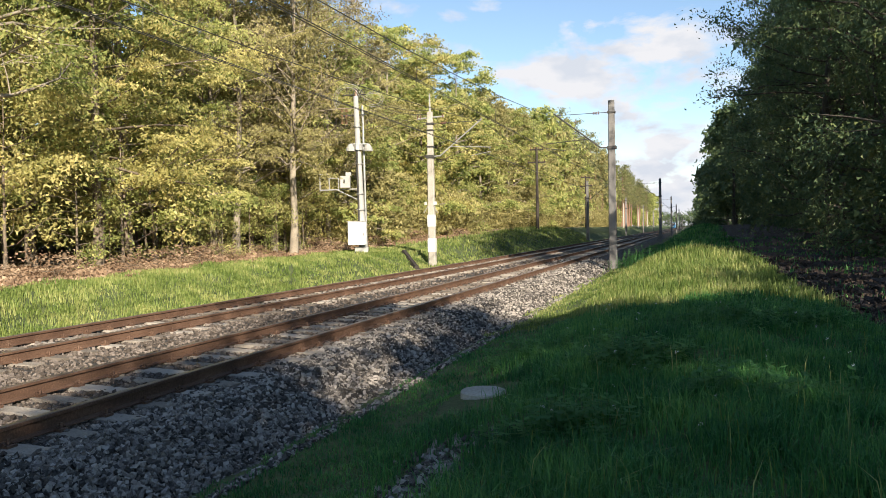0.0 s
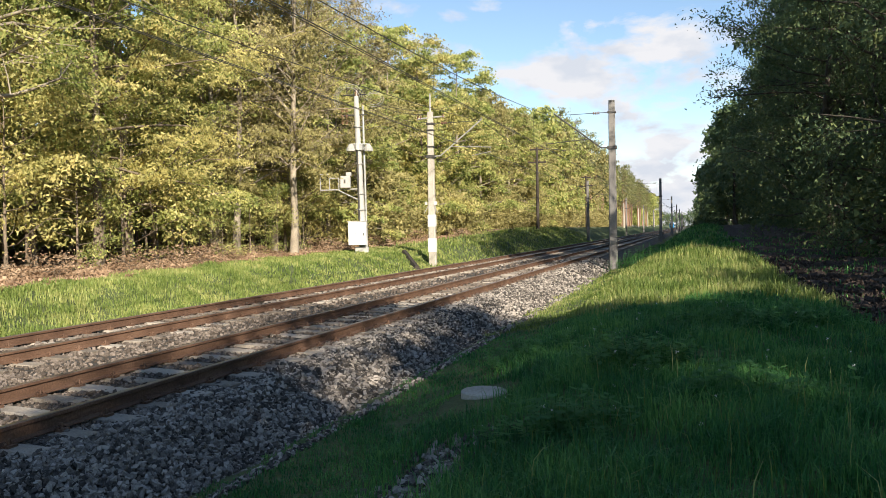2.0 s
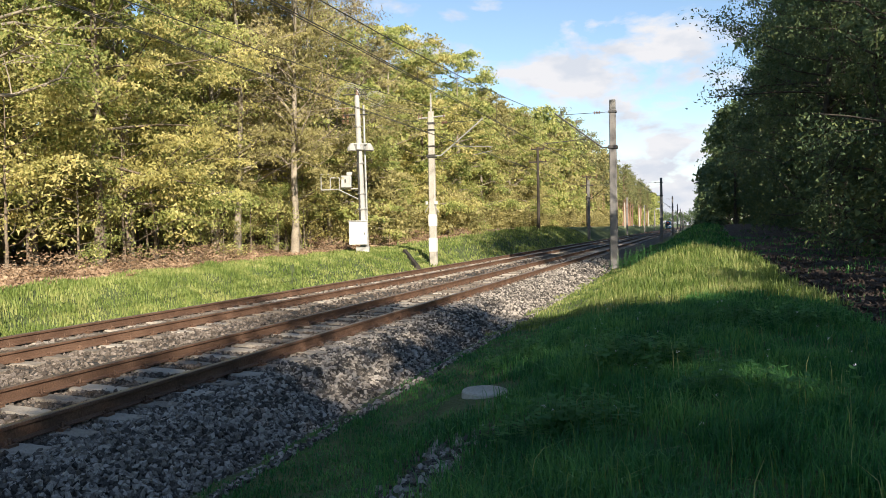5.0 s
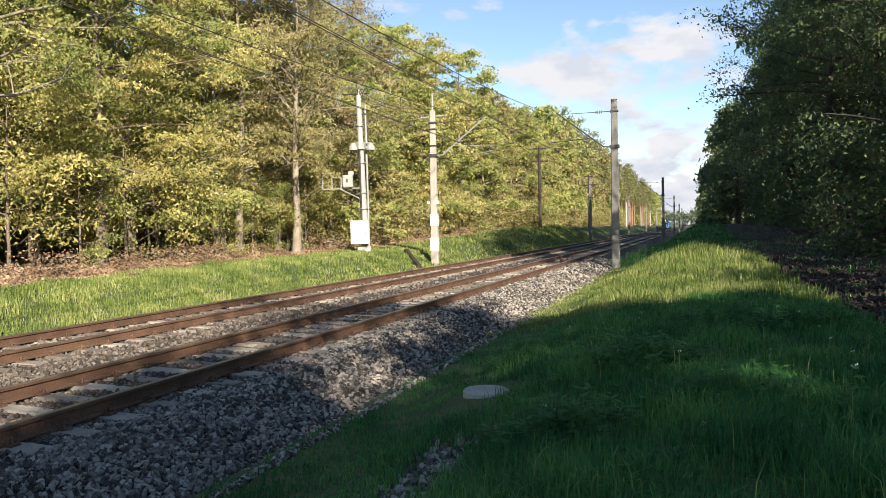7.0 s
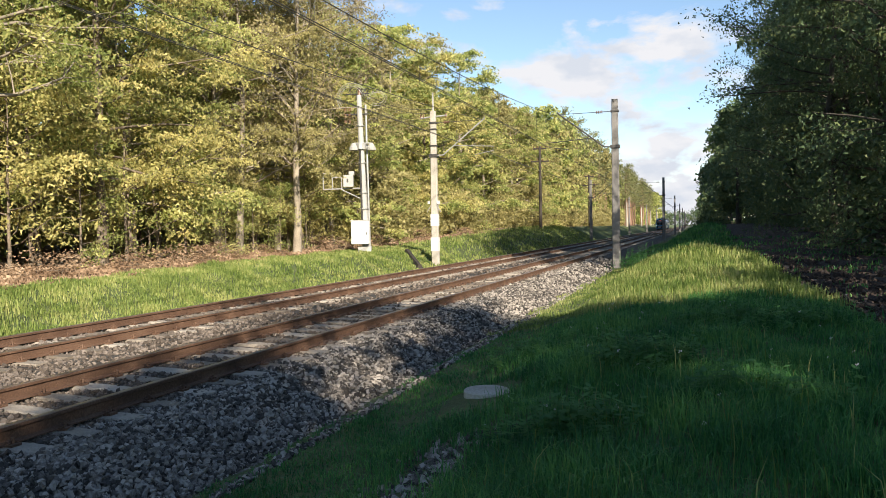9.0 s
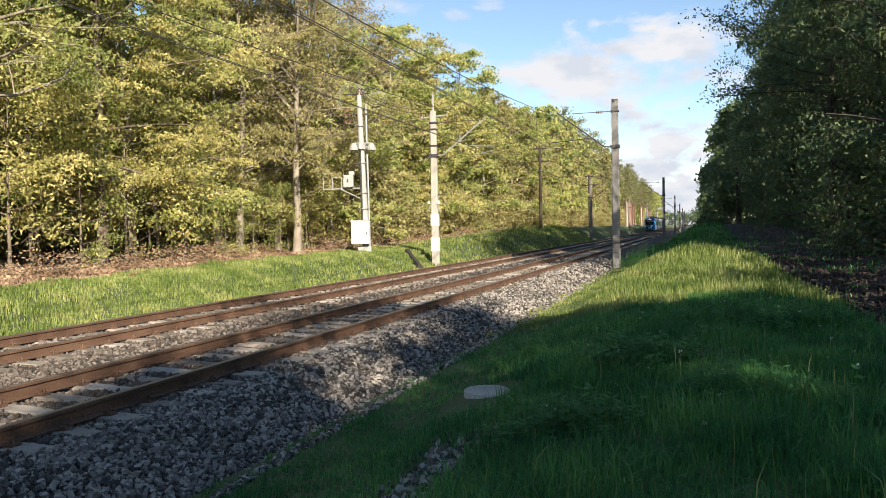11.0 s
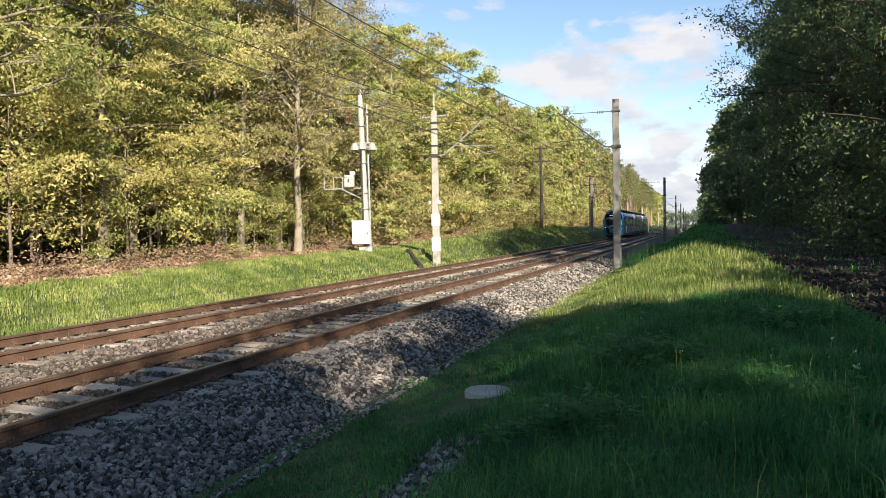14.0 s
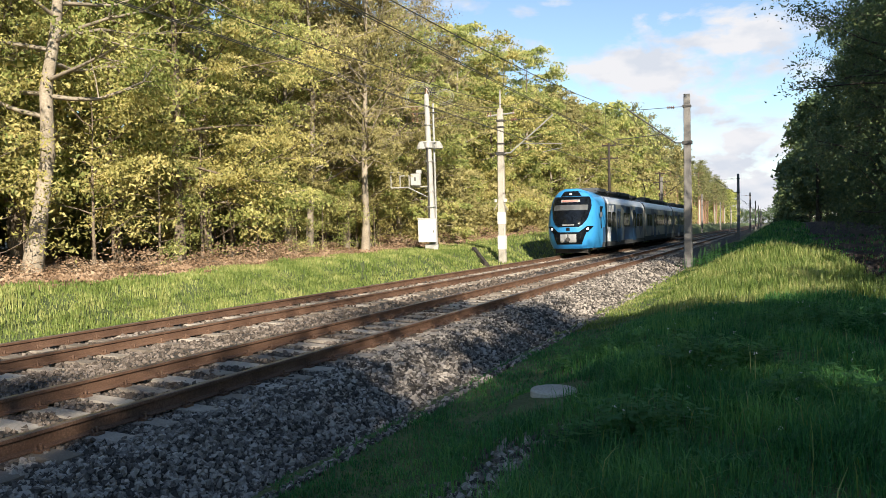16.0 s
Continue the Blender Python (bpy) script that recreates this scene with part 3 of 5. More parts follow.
def make_switch_pole():
    """White pole with equipment box, lamps, antenna basket and looped cables at the forest edge."""
    x, y = -17.0, 38.0
    g = float(gz(x, y)) - 0.05
    t = tagged(empty("equipment_pole", pose(x, y, g, 0, 0, 20)), "tall white pole with equipment cabinet, basket and looped cables", "utility pole")
    H = 8.7
    part("pole", tube([(0, 0, -0.3), (0, 0, 0.3), (-0.1, 0, 4), (-0.22, 0, H - 0.1)], [0.22, 0.21, 0.17, 0.13], 14), M["palegrey"], t, smooth=True)
    part("foundation", box(-0.42, 0.3, -0.3, 0.3, -0.3, 0.38, 0.03), M["palegrey"], t)
    part("second_pole", tube([(0.2, 0.1, 0.3), (0.12, 0.1, H - 0.6)], 0.06, 8), M["steel"], t)
    cab = part("cabinet", box(-0.75, 0.22, -0.62, -0.28, 0.5, 1.75, 0.03), M["whitepaint"], t)
    part("cabinet_door", box(-0.70, 0.17, -0.635, -0.622, 0.56, 1.69, 0.004), M["whitepaint"], cab)
    part("handle", box(0.06, 0.10, -0.665, -0.636, 1.0, 1.16, 0.005), M["darksteel"], cab)
    part("cabinet_roof", box(-0.8, 0.27, -0.67, -0.25, 1.752, 1.80, 0.01), M["steel"], cab)
    # lamps half way up
    for sx in (-0.45, 0.5):
        bm = bmesh.new()
        add_tube(bm, [(sx - 0.1, -0.1, 5.6), (sx - 0.1, -0.1, 5.75), (sx - 0.1, -0.1, 6.0)], [0.26, 0.24, 0.09], 12)
        part("lamp_hood", bm, M["palegrey"], t)
    part("lamp_arm", tube([(-0.55, -0.1, 5.98), (0.4, -0.1, 5.98)], 0.04, 8), M["steel"], t)
    part("collar", tube([(-0.16, 0, 5.65), (-0.16, 0, 5.95)], 0.3, 12), M["steel"], t)
    # basket platform
    bk = part("basket_frame", tube([(-0.1, -0.1, 3.55), (-2.25, -0.1, 3.5)], 0.035, 6), M["palegrey"], t)
    for a, b in (((-2.25, 3.5), (-2.25, 4.35)), ((-2.25, 4.35), (-1.75, 4.35)), ((-1.75, 4.35), (-1.75, 3.5)), ((-1.75, 4.15), (-1.25, 4.15)), ((-1.25, 4.15), (-1.25, 3.5))):
        part("basket_bar", tube([(a[0], -0.1, a[1]), (b[0], -0.1, b[1])], 0.03, 6), M["palegrey"], bk)
    part("basket_brace", tube([(-1.3, -0.1, 3.5), (-0.1, -0.05, 2.9)], 0.03, 6), M["steel"], bk)
    part("camera_box", box(-1.15, -0.6, -0.35, 0.1, 3.6, 4.25, 0.04), M["palegrey"], t)
    part("plate", box(-0.95, -0.86, -0.362, -0.352, 3.85, 4.05), M["darksteel"], t)
    part("camera_box_cover", box(-0.85, -0.55, -0.3, 0.05, 4.252, 4.45, 0.03), M["palegrey"], t)
    # switch gear and loops near the top
    for z in (H - 1.15, H - 0.05):
        part("cross_arm", tube([(-0.95, 0, z), (0.35, 0, z + 0.04)], 0.035, 6), M["darksteel"], t)
    for z in (H - 1.6, H - 1.3, H - 0.95):
        for x0 in (-0.75, -0.98):
            bm = bmesh.new()
            for k in range(3):
                add_tube(bm, [(x0, 0, z + 0.07 * k), (x0, 0, z + 0.03 + 0.07 * k)], 0.075, 8)
            part("insulator", bm, M["porcelain"], t)
    for k in range(5):
        cx, rr = (-0.6, 0.62) if k < 3 else (0.75, 0.42)
        rr += 0.12 * (k % 3)
        a0 = np.linspace(0.1, math.pi * 1.2, 16) if k < 3 else np.linspace(-2.2, math.pi * 1.05, 20)
        pts = [(cx + rr * math.cos(a) * 0.95, 0.08 * (k - 2), H - 0.25 + rr * math.sin(a) * (0.95 if k < 3 else 0.75)) for a in a0]
        part("cable_loop", tube(pts, 0.013, 5), M["palegrey"], t)
    part("insulator", tube([(-0.2, 0, H - 0.1), (-0.2, 0, H + 0.3)], [0.09, 0.06], 10), M["porcelain"], t)
    for k in range(6):
        x0 = -0.75 + 0.2 * k
        part("switch_contact", tube([(x0, -0.12, H + 0.02), (x0 + 0.06, -0.12, H + 0.2), (x0 + 0.2, -0.12, H + 0.26 - 0.06 * (k % 2))], 0.022, 5), M["darksteel"], t)
    for z, w in ((2.4, 0.27), (3.25, 0.25), (4.9, 0.23), (6.9, 0.21)):
        part("pole_band", tube([(-0.02 * z - 0.02, 0, z), (-0.02 * z - 0.02, 0, z + 0.06)], w, 12), M["steel"], t)
    part("cable_duct", tube([(-0.16, -0.2, 1.8), (-0.2, -0.2, 5.6)], 0.045, 6), M["darksteel"], t)
    # cables to the mast
    for dz, r in ((0.1, 0.014), (-0.05, 0.014), (-0.35, 0.012)):
        p0 = Vector((x - 0.1, y, g + H + dz))
        p1 = Vector((-13.5, MAST_Y, 8.15 + dz * 1.5))
        pts = [p0.lerp(p1, u) - Vector((0, 0, 0.35 * 4 * u * (1 - u))) for u in np.linspace(0, 1, 9)]
        tagged(part("jumper_cable", tube(pts, r, 5), M["wire"]), "thin cable slung from white pole to mast", "cable", "jumper cables")


make_switch_pole()


def make_wood_poles():
    for x, y, top in ((-17.0, 88.3, 11.2), (-17.0, 132.7, 10.6)):
        g = float(gz(x, y))
        t = tagged(empty("telegraph_pole", pose(x, y, g)), "dark tarred wooden telegraph pole with two cross arms", "telegraph pole", "telegraph poles")
        h = top - g
        part("pole", tube([(0, 0, -0.5), (0, 0, h)], [0.2, 0.14], 10), M["tar_wood"], t)
        for z, w in ((h - 0.25, 0.8), (h - 1.75, 1.05)):
            part("cross_arm", box(-w, w, -0.09, 0.09, z - 0.08, z + 0.08, 0.01), M["tar_wood"], t)
            for sx in (-1, -0.35, 0.35, 1):
                part("insulator", tube([(sx * w * 0.9, 0, z + 0.08), (sx * w * 0.9, 0, z + 0.3)], [0.05, 0.06], 8), M["porcelain"], t)
    for k in range(4):
        y = 205.0 + k * 60
        t = tagged(empty("telegraph_pole", pose(-16.5, y, float(gz(-16.5, y)))), "pale weathered marker pole far along the line", "telegraph pole", "telegraph poles")
        part("pole", tube([(0, 0, -0.5), (0, 0, 6.5)], [0.2, 0.14], 8), M["concrete"], t)


make_wood_poles()

# ---------------------------------------------------------------- trees


def leaves(centres, spread, n, size, seed, droop=0.25, flat=0.45, aspect=0.62, level=0.55, open_side=0.0):
    """Leaves round the clump centres in flat sprays; open_side: how far they turn to the light over the line."""
    r = np.random.default_rng(seed)
    k = r.integers(0, len(centres), n)
    c = np.asarray(centres)[k]
    off = np.clip(r.normal(size=(n, 3)), -1.7, 1.7) * np.array([1, 1, flat]) * np.asarray(spread)[k][:, None]
    p = c + off
    p[:, 2] -= droop * (off[:, 0] ** 2 + off[:, 1] ** 2) / (np.asarray(spread)[k] + 0.1)
    nrm = r.normal(size=(n, 3)) * np.array([0.8, 0.8, 0.6]) + np.array([0.55 * open_side, -0.5 * open_side, level])
    nrm /= np.linalg.norm(nrm, axis=1, keepdims=True)
    a = np.cross(nrm, r.normal(size=(n, 3)))
    a /= np.linalg.norm(a, axis=1, keepdims=True) + 1e-9
    b = np.cross(nrm, a)
    s = (size * r.uniform(0.6, 1.35, n))[:, None]
    a, b = a * s * 0.5, b * s * 0.5 * aspect
    return np.stack([p - a * 0.9 - b, p - a * 0.7 + b * 1.1, p + a], 1).reshape(-1, 3)


def limb(r, start, direction, length, rad, n=6, lift=0.15, wander=0.18):
    pts, d = [np.array(start, float)], np.array(direction, float)
    for i in range(n - 1):
        d = d + r.normal(0, wander, 3) + np.array([0, 0, lift])
        d /= np.linalg.norm(d)
        pts.append(pts[-1] + d * length / (n - 1))
    return np.array(pts), np.linspace(rad, rad * 0.25, n)


def make_tree(kind, seed, h, spread, low, nleaf, size, leaf, bark, nlimb=26, trunk_r=0.2, fork=4, clump=0.7, lean=0.03, bare=0.0, flat=0.45, aspect=0.62, level=0.55, rise=0.0, open_side=0.0):
    """A broadleaved tree: trunk, limbs and twigs in one mesh, a crown of leaf sprays in another."""
    r = np.random.default_rng(seed)
    tubes = []
    n = 10
    zz = np.linspace(0, h * 0.93, n)
    wx, wy = np.cumsum(r.normal(0, lean * h / n * 1.2, n)), np.cumsum(r.normal(0, lean * h / n * 1.2, n))
    wx[0] = wy[0] = 0
    tp = np.stack([wx, wy, zz], -1)
    tp[0, 2] = -0.4
    tr = trunk_r * (1 - 0.85 * (zz / zz[-1]) ** 1.1)
    tr[0] *= 1.35
    tubes.append((tp, tr))
    cen, spr = [], []
    for i in range(nlimb):
        u = low + (0.97 - low) * (i + r.random()) / nlimb
        z = u * h
        base = np.array([np.interp(z, zz, wx), np.interp(z, zz, wy), min(z, zz[-1])])
        a = i * 2.4 + r.normal(0, 0.5)
        v = (u - low) / (1 - low)
        env = spread * (0.55 + 0.75 * math.sin(math.pi * (0.18 + 0.72 * v)) * 0.8) * (1 - 0.55 * v ** 2.2)
        L = env * r.uniform(0.65, 1.12)
        up = 0.05 + 0.75 * v
        pts, rad = limb(r, base, (math.cos(a), math.sin(a), up * r.uniform(0.3, 1.0) + rise * r.uniform(0.7, 1.2)), L, max(0.02, trunk_r * 0.36 * (1 - 0.7 * v)), 6, 0.05)
        tubes.append((pts, rad))
        for q in range(fork):
            f = r.uniform(0.35, 1.0)
            st = pts[min(5, int(f * 5))]
            dirn = (pts[-1] - pts[0]) / (np.linalg.norm(pts[-1] - pts[0]) + 1e-6) + r.normal(0, 0.65, 3) * np.array([1, 1, 0.5])
            p2, r2 = limb(r, st, dirn / np.linalg.norm(dirn), L * r.uniform(0.25, 0.5), max(0.01, rad[2] * 0.45), 4, 0.02, 0.22)
            tubes.append((p2, r2))
            if r.random() > bare:
                cen += [p2[-1], p2[2]]
                spr += [clump * r.uniform(0.6, 1.2), clump * r.uniform(0.5, 0.9)]
        if r.random() > bare:
            cen.append(pts[-1]); spr.append(clump)
    V, F = tube_arrays(tubes[:1], 9)
    V2, F2 = tube_arrays(tubes[1:], 4 if nleaf > 9000 else 3)
    V, F = np.concatenate([V, V2]), np.concatenate([F, F2 + len(V)])
    t = empty(kind)
    part("trunk", indexed("trunk", V, F, [bark], None, True), None, t)
    if nleaf:
        part("crown", quads("crown", leaves(cen, spr, nleaf, size, seed + 50, flat=flat, aspect=aspect, level=level, open_side=open_side), [leaf], 3), None, t)
    return t


def make_pine(seed, h, nleaf, size):
    r = np.random.default_rng(seed)
    zz = np.linspace(0, h, 8)
    tp = np.stack([np.cumsum(r.normal(0, 0.12, 8)), np.cumsum(r.normal(0, 0.12, 8)), zz], -1)
    tubes = [(tp, 0.2 * (1 - 0.8 * (zz / h) ** 1.4))]
    cen, spr = [], []
    for i in range(22):
        u = 0.4 + 0.6 * (i + r.random()) / 22
        a = i * 2.4 + r.normal(0, 0.4)
        L = (3.2 * (1 - u) + 0.9) * r.uniform(0.7, 1.2)
        base = np.array([np.interp(u * h, zz, tp[:, 0]), np.interp(u * h, zz, tp[:, 1]), u * h * 0.98])
        pts, rad = limb(r, base, (math.cos(a), math.sin(a), 0.25), L, 0.05, 5, 0.04)
        tubes.append((pts, rad))
        for j in (2, 3, 4):
            cen.append(pts[j]); spr.append(0.55)
    V, F = tube_arrays(tubes, 5)
    t = empty("pine_tree")
    part("trunk", indexed("trunk", V, F, [M["bark_pine"]], None, True), None, t)
    part("crown", quads("crown", leaves(cen, spr, nleaf, size, seed + 9, 0.0, 0.5, 0.4), [M["needle"]], 3), None, t)
    return t


def put(src, x, y, s=1.0, turn=0.0, label="", group="", sz=1.0, cat="tree"):
    m = Matrix.Translation((x, y, float(gz(x, y)))) @ Matrix.Rotation(turn, 4, "Z") @ Matrix.Diagonal((s, s, s * sz, 1))
    o = copy_thing(src, m)
    tagged(o, label, cat, group)
    return o


def drop(src):
    for o in (*src.children_recursive, src):
        bpy.data.objects.remove(o)


def make_forest():
    r = random.Random(11)
    L = M["leaf"]
    barks = (M["bark_pale"], M["bark"], M["bark_pale"], M["bark_pale"])
    tint = (L, M["leaf_gold"], M["leaf_brown"], L)
    fine = dict(flat=0.13, aspect=0.5, level=0.35, open_side=1.0)
    edge = [make_tree("beech_tree", 20 + i, 17.5 + 0.8 * i, 5.6, 0.13, 62000, 0.145, tint[i], barks[i], 46, 0.21, 4, 0.62, **fine) for i in range(4)]
    near = [make_tree("beech_tree", 20 + i, 17.5 + 0.8 * i, 5.6, 0.12, 16000, 0.27, tint[i], barks[i], 30, 0.21, 3, 0.6, flat=0.2, aspect=0.5, level=0.35, open_side=1.0) for i in range(4)]
    pale = make_tree("beech_tree", 23, 19, 6.0, 0.24, 30000, 0.14, L, M["bark_pale"], 36, 0.27, 5, 0.6, lean=0.05, **fine)
    mid = [make_tree("beech_tree", 40 + i, 18, 5.5, 0.16, 6000, 0.46, (L, M["leaf_brown"])[i], M["bark"], 20, 0.2, 3, 0.95, level=0.35, open_side=1.0) for i in range(2)]
    inner = make_tree("beech_tree", 46, 18, 5.5, 0.14, 9000, 0.33, L, M["bark"], 22, 0.2, 3, 0.85, level=0.35, open_side=1.0)
    far = [make_tree("beech_tree", 60 + i, 18, 5.2, 0.06, 2600, 0.85, L, M["bark"], 14, 0.2, 2, 1.0, level=0.35, open_side=1.0) for i in range(2)]
    bare = make_tree("birch_tree", 81, 19, 4.2, 0.22, 5200, 0.17, M["bud"], M["bark_pale"], 40, 0.2, 8, 0.5, bare=0.3, rise=0.6)
    young = [make_tree("young_beech", 84 + i, 11.0 + 2 * i, 2.6, 0.3, 3200, 0.15, (L, M["leaf_gold"])[i], M["bark"], 14, 0.085, 3, 0.5, lean=0.05, **fine) for i in range(2)]
    sap = [make_tree("sapling", 90 + i, 5.0, 2.2, 0.1, 3400, 0.135, (L, M["leaf_gold"])[i], M["bark"], 14, 0.05, 3, 0.4, aspect=0.45, level=0.35) for i in range(2)]
    bush = make_tree("shrub", 95, 3.0, 2.6, 0.02, 1500, 0.3, M["leaf_brown"], M["bark"], 9, 0.04, 3, 0.5, flat=0.6, level=0.3)
    shrub = make_tree("shrub", 97, 4.2, 4.2, 0.02, 700, 0.75, L, M["bark"], 5, 0.06, 1, 0.8, flat=0.7)
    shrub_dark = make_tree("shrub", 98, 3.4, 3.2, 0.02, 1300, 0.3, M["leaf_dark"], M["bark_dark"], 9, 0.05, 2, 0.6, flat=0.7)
    pines = [make_pine(100 + i, 19.5, 2200, 0.44) for i in range(3)]
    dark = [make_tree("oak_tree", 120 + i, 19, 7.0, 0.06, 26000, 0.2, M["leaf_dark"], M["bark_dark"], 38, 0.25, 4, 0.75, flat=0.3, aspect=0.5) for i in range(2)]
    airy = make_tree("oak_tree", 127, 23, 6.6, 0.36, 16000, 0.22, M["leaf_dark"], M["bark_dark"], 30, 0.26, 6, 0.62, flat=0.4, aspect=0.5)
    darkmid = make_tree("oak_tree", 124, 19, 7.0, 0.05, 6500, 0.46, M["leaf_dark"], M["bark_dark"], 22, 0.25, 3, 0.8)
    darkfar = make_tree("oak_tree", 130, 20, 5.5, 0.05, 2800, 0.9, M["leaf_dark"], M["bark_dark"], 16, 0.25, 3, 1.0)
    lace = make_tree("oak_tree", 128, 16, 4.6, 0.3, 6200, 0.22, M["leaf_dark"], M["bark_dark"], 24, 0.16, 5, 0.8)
    bracken = make_tree("bracken", 96, 0.9, 1.2, 0.02, 900, 0.11, M["dry"], M["bark"], 8, 0.012, 3, 0.3, flat=0.5)
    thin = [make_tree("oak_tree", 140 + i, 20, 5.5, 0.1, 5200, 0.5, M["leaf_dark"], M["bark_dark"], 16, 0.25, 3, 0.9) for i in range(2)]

    lab = "tall spring-green beech with low branches at the forest edge"
    o = put(pale, -21.6, 16.9, 1.0, 2.1, "tall pale-barked beech leaning at the forest edge", "left forest edge trees")
    o.matrix_basis = Matrix.Translation(o.location) @ Matrix.Rotation(radians(-6.5), 4, "X") @ Matrix.Rotation(radians(3.5), 4, "Y") @ Matrix.Rotation(2.1, 4, "Z")
    put(edge[1], -22.3, 24.2, 1.0, 0.5, "tall young beech with golden spring leaves at forest edge", "left forest edge trees")
    y, i = 11.0, 0
    while y < 124:
        if 15 < y < 28:
            y = 28.5
        k = (0, 3, 2, 2, 0, 2, 3, 1)[i % 8]
        x = -23.0 - r.uniform(0, 2.5)
        put((edge if y < 46 else near)[k], x, y, r.uniform(0.9, 1.05), r.uniform(-1.1, 1.1), ("tall young beech with golden spring leaves at forest edge" if k == 1 else lab), "left forest edge trees", r.uniform(0.95, 1.08) if y < 36 else r.uniform(0.82, 0.96))
        y += r.uniform(5.0, 7.2); i += 1
    for x, y, s, a in ((-24.0, 34.5, 0.95, 2.0), (-24.5, 41.5, 1.0, 4.0), (-22.6, 45.0, 0.9, 1.0), (-23.4, 14.0, 0.8, 3.0), (-23.5, 52.0, 0.95, 5.0)):
        put(bare, x, y, s, a, "half-bare birch with brown twigs and first leaves", "left forest edge trees")
    put(bare, -21.0, 37.5, 1.05, 0.4, "slender half-bare birch with thin pale branches at forest edge", "left forest edge trees")
    for row, (x0, y0, y1, st) in enumerate(((-29, 8, 130, 6.0), (-36, 10, 130, 7.0), (-44, 12, 130, 8.0), (-53, 12, 150, 7.0))):
        y = y0
        while y < y1:
            put(inner if row == 0 and y < 62 else mid[r.randrange(2)] if row == 0 else far[r.randrange(2)], x0 - r.uniform(-2, 2), y, r.uniform(0.92, 1.05), r.uniform(-1.1, 1.1), "tall green beech inside the forest", "forest trees", r.uniform(0.95, 1.05) if y < 30 else r.uniform(0.82, 0.95))
            y += st * r.uniform(0.8, 1.2)
    for y in range(94, 150, 8):
        put(mid[r.randrange(2)], -25.5 - r.uniform(0, 2.5), y + r.uniform(-1, 1), r.uniform(0.95, 1.05), r.uniform(-1.1, 1.1), "tall green beech along the line", "distant forest trees")
    for k in range(26):
        y = 12 + 34 * (k + r.random()) / 26
        put(young[k % 2], -22.4 - r.uniform(0, 6), y, r.uniform(0.75, 1.15), r.uniform(-1.1, 1.1), "slender young beech trunk in the forest edge", "young beeches")
    for k in range(44):
        y = 46 + 200 * ((k + r.random()) / 44) ** 1.4
        put(bush, -21.0 - r.uniform(0, 3.5), y, r.uniform(0.7, 1.25), r.uniform(-1.1, 1.1), "brownish half-leafed shrub at the forest foot", "forest edge shrubs", cat="shrub")
    for y in range(135, 400, 8):
        put(far[r.randrange(2)], -31 - r.uniform(0, 6), y, 0.95, r.uniform(-1.1, 1.1), "tall green beech along the line", "distant forest trees")
    y = 128.0
    while y < 560:
        pine = y < 460 and r.random() < (0.4 if y < 165 else 0.85)
        put(pines[r.randrange(3)] if pine else (mid if y < 240 else far)[r.randrange(2)], -22.5 - r.uniform(0, 3), y, r.uniform(1.02, 1.18), r.uniform(-1.1, 1.1),
            "tall pine with bare reddish trunk along the line" if pine else "tall green beech along the line", "distant forest trees")
        put(pines[r.randrange(3)] if y < 380 else far[r.randrange(2)], -27 - r.uniform(0, 4), y + 3, r.uniform(0.95, 1.08), r.uniform(-1.1, 1.1), "tall pine with bare reddish trunk along the line" if y < 380 else "tall green beech along the line", "distant forest trees")
        y += 6.0 + (y - 128) * 0.022
    for k in range(20):
        y = 13 + 55 * ((k + r.random()) / 20) ** 1.2
        put(bracken, float(forest_edge(y)) - r.uniform(0.3, 4.5), y, r.uniform(0.5, 1.1), r.uniform(0, 6.28), "dry brown bracken at the forest foot", "bracken clumps", 0.6, "bracken")
    for k in range(24):
        y = r.uniform(24, 75)
        put(sap[k % 2], -21.2 - r.uniform(0, 3.5), y, r.uniform(0.6, 1.25), r.uniform(-1.1, 1.1), "small leafy sapling at the forest edge", "saplings", cat="sapling")
    for x, y, s in ((-21.3, 15.2, 1.1), (-21.8, 19.5, 1.3), (-21.2, 22.0, 1.0), (-22.2, 25.5, 1.35), (-21.6, 28.5, 1.1), (-22.4, 12.8, 1.2)):
        put(sap[int(y) % 2], x, y, s, r.uniform(-1.1, 1.1), "small leafy sapling at the forest edge", "saplings", cat="sapling")
    # the right-hand forest
    for x0, y0, y1, st in ((6.9, 35, 130, 6.5), (14, 33, 130, 7.5)):
        y = y0
        while y < y1:
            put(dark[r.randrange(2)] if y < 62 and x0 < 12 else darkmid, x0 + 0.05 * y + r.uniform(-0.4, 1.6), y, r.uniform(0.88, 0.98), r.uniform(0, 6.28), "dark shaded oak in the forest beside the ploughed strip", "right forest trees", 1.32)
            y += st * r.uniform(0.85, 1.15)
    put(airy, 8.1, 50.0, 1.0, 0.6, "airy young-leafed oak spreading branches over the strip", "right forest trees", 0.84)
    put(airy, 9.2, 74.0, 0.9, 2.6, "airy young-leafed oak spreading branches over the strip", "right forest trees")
    # the first of these two stands out of view, added to shade the mast
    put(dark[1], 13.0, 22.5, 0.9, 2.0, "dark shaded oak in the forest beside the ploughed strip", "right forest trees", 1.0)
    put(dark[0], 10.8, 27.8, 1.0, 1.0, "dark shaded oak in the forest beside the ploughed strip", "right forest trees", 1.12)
    # shrubs added to darken the forest floor and close bright gaps
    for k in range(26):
        put(shrub_dark, 9.0 + r.uniform(0, 5), 24 + 2.0 * k + r.uniform(-1, 1), r.uniform(0.7, 1.2), r.uniform(0, 6.28), "dark leafy shrub added to darken the forest edge", "right edge shrubs", cat="shrub")
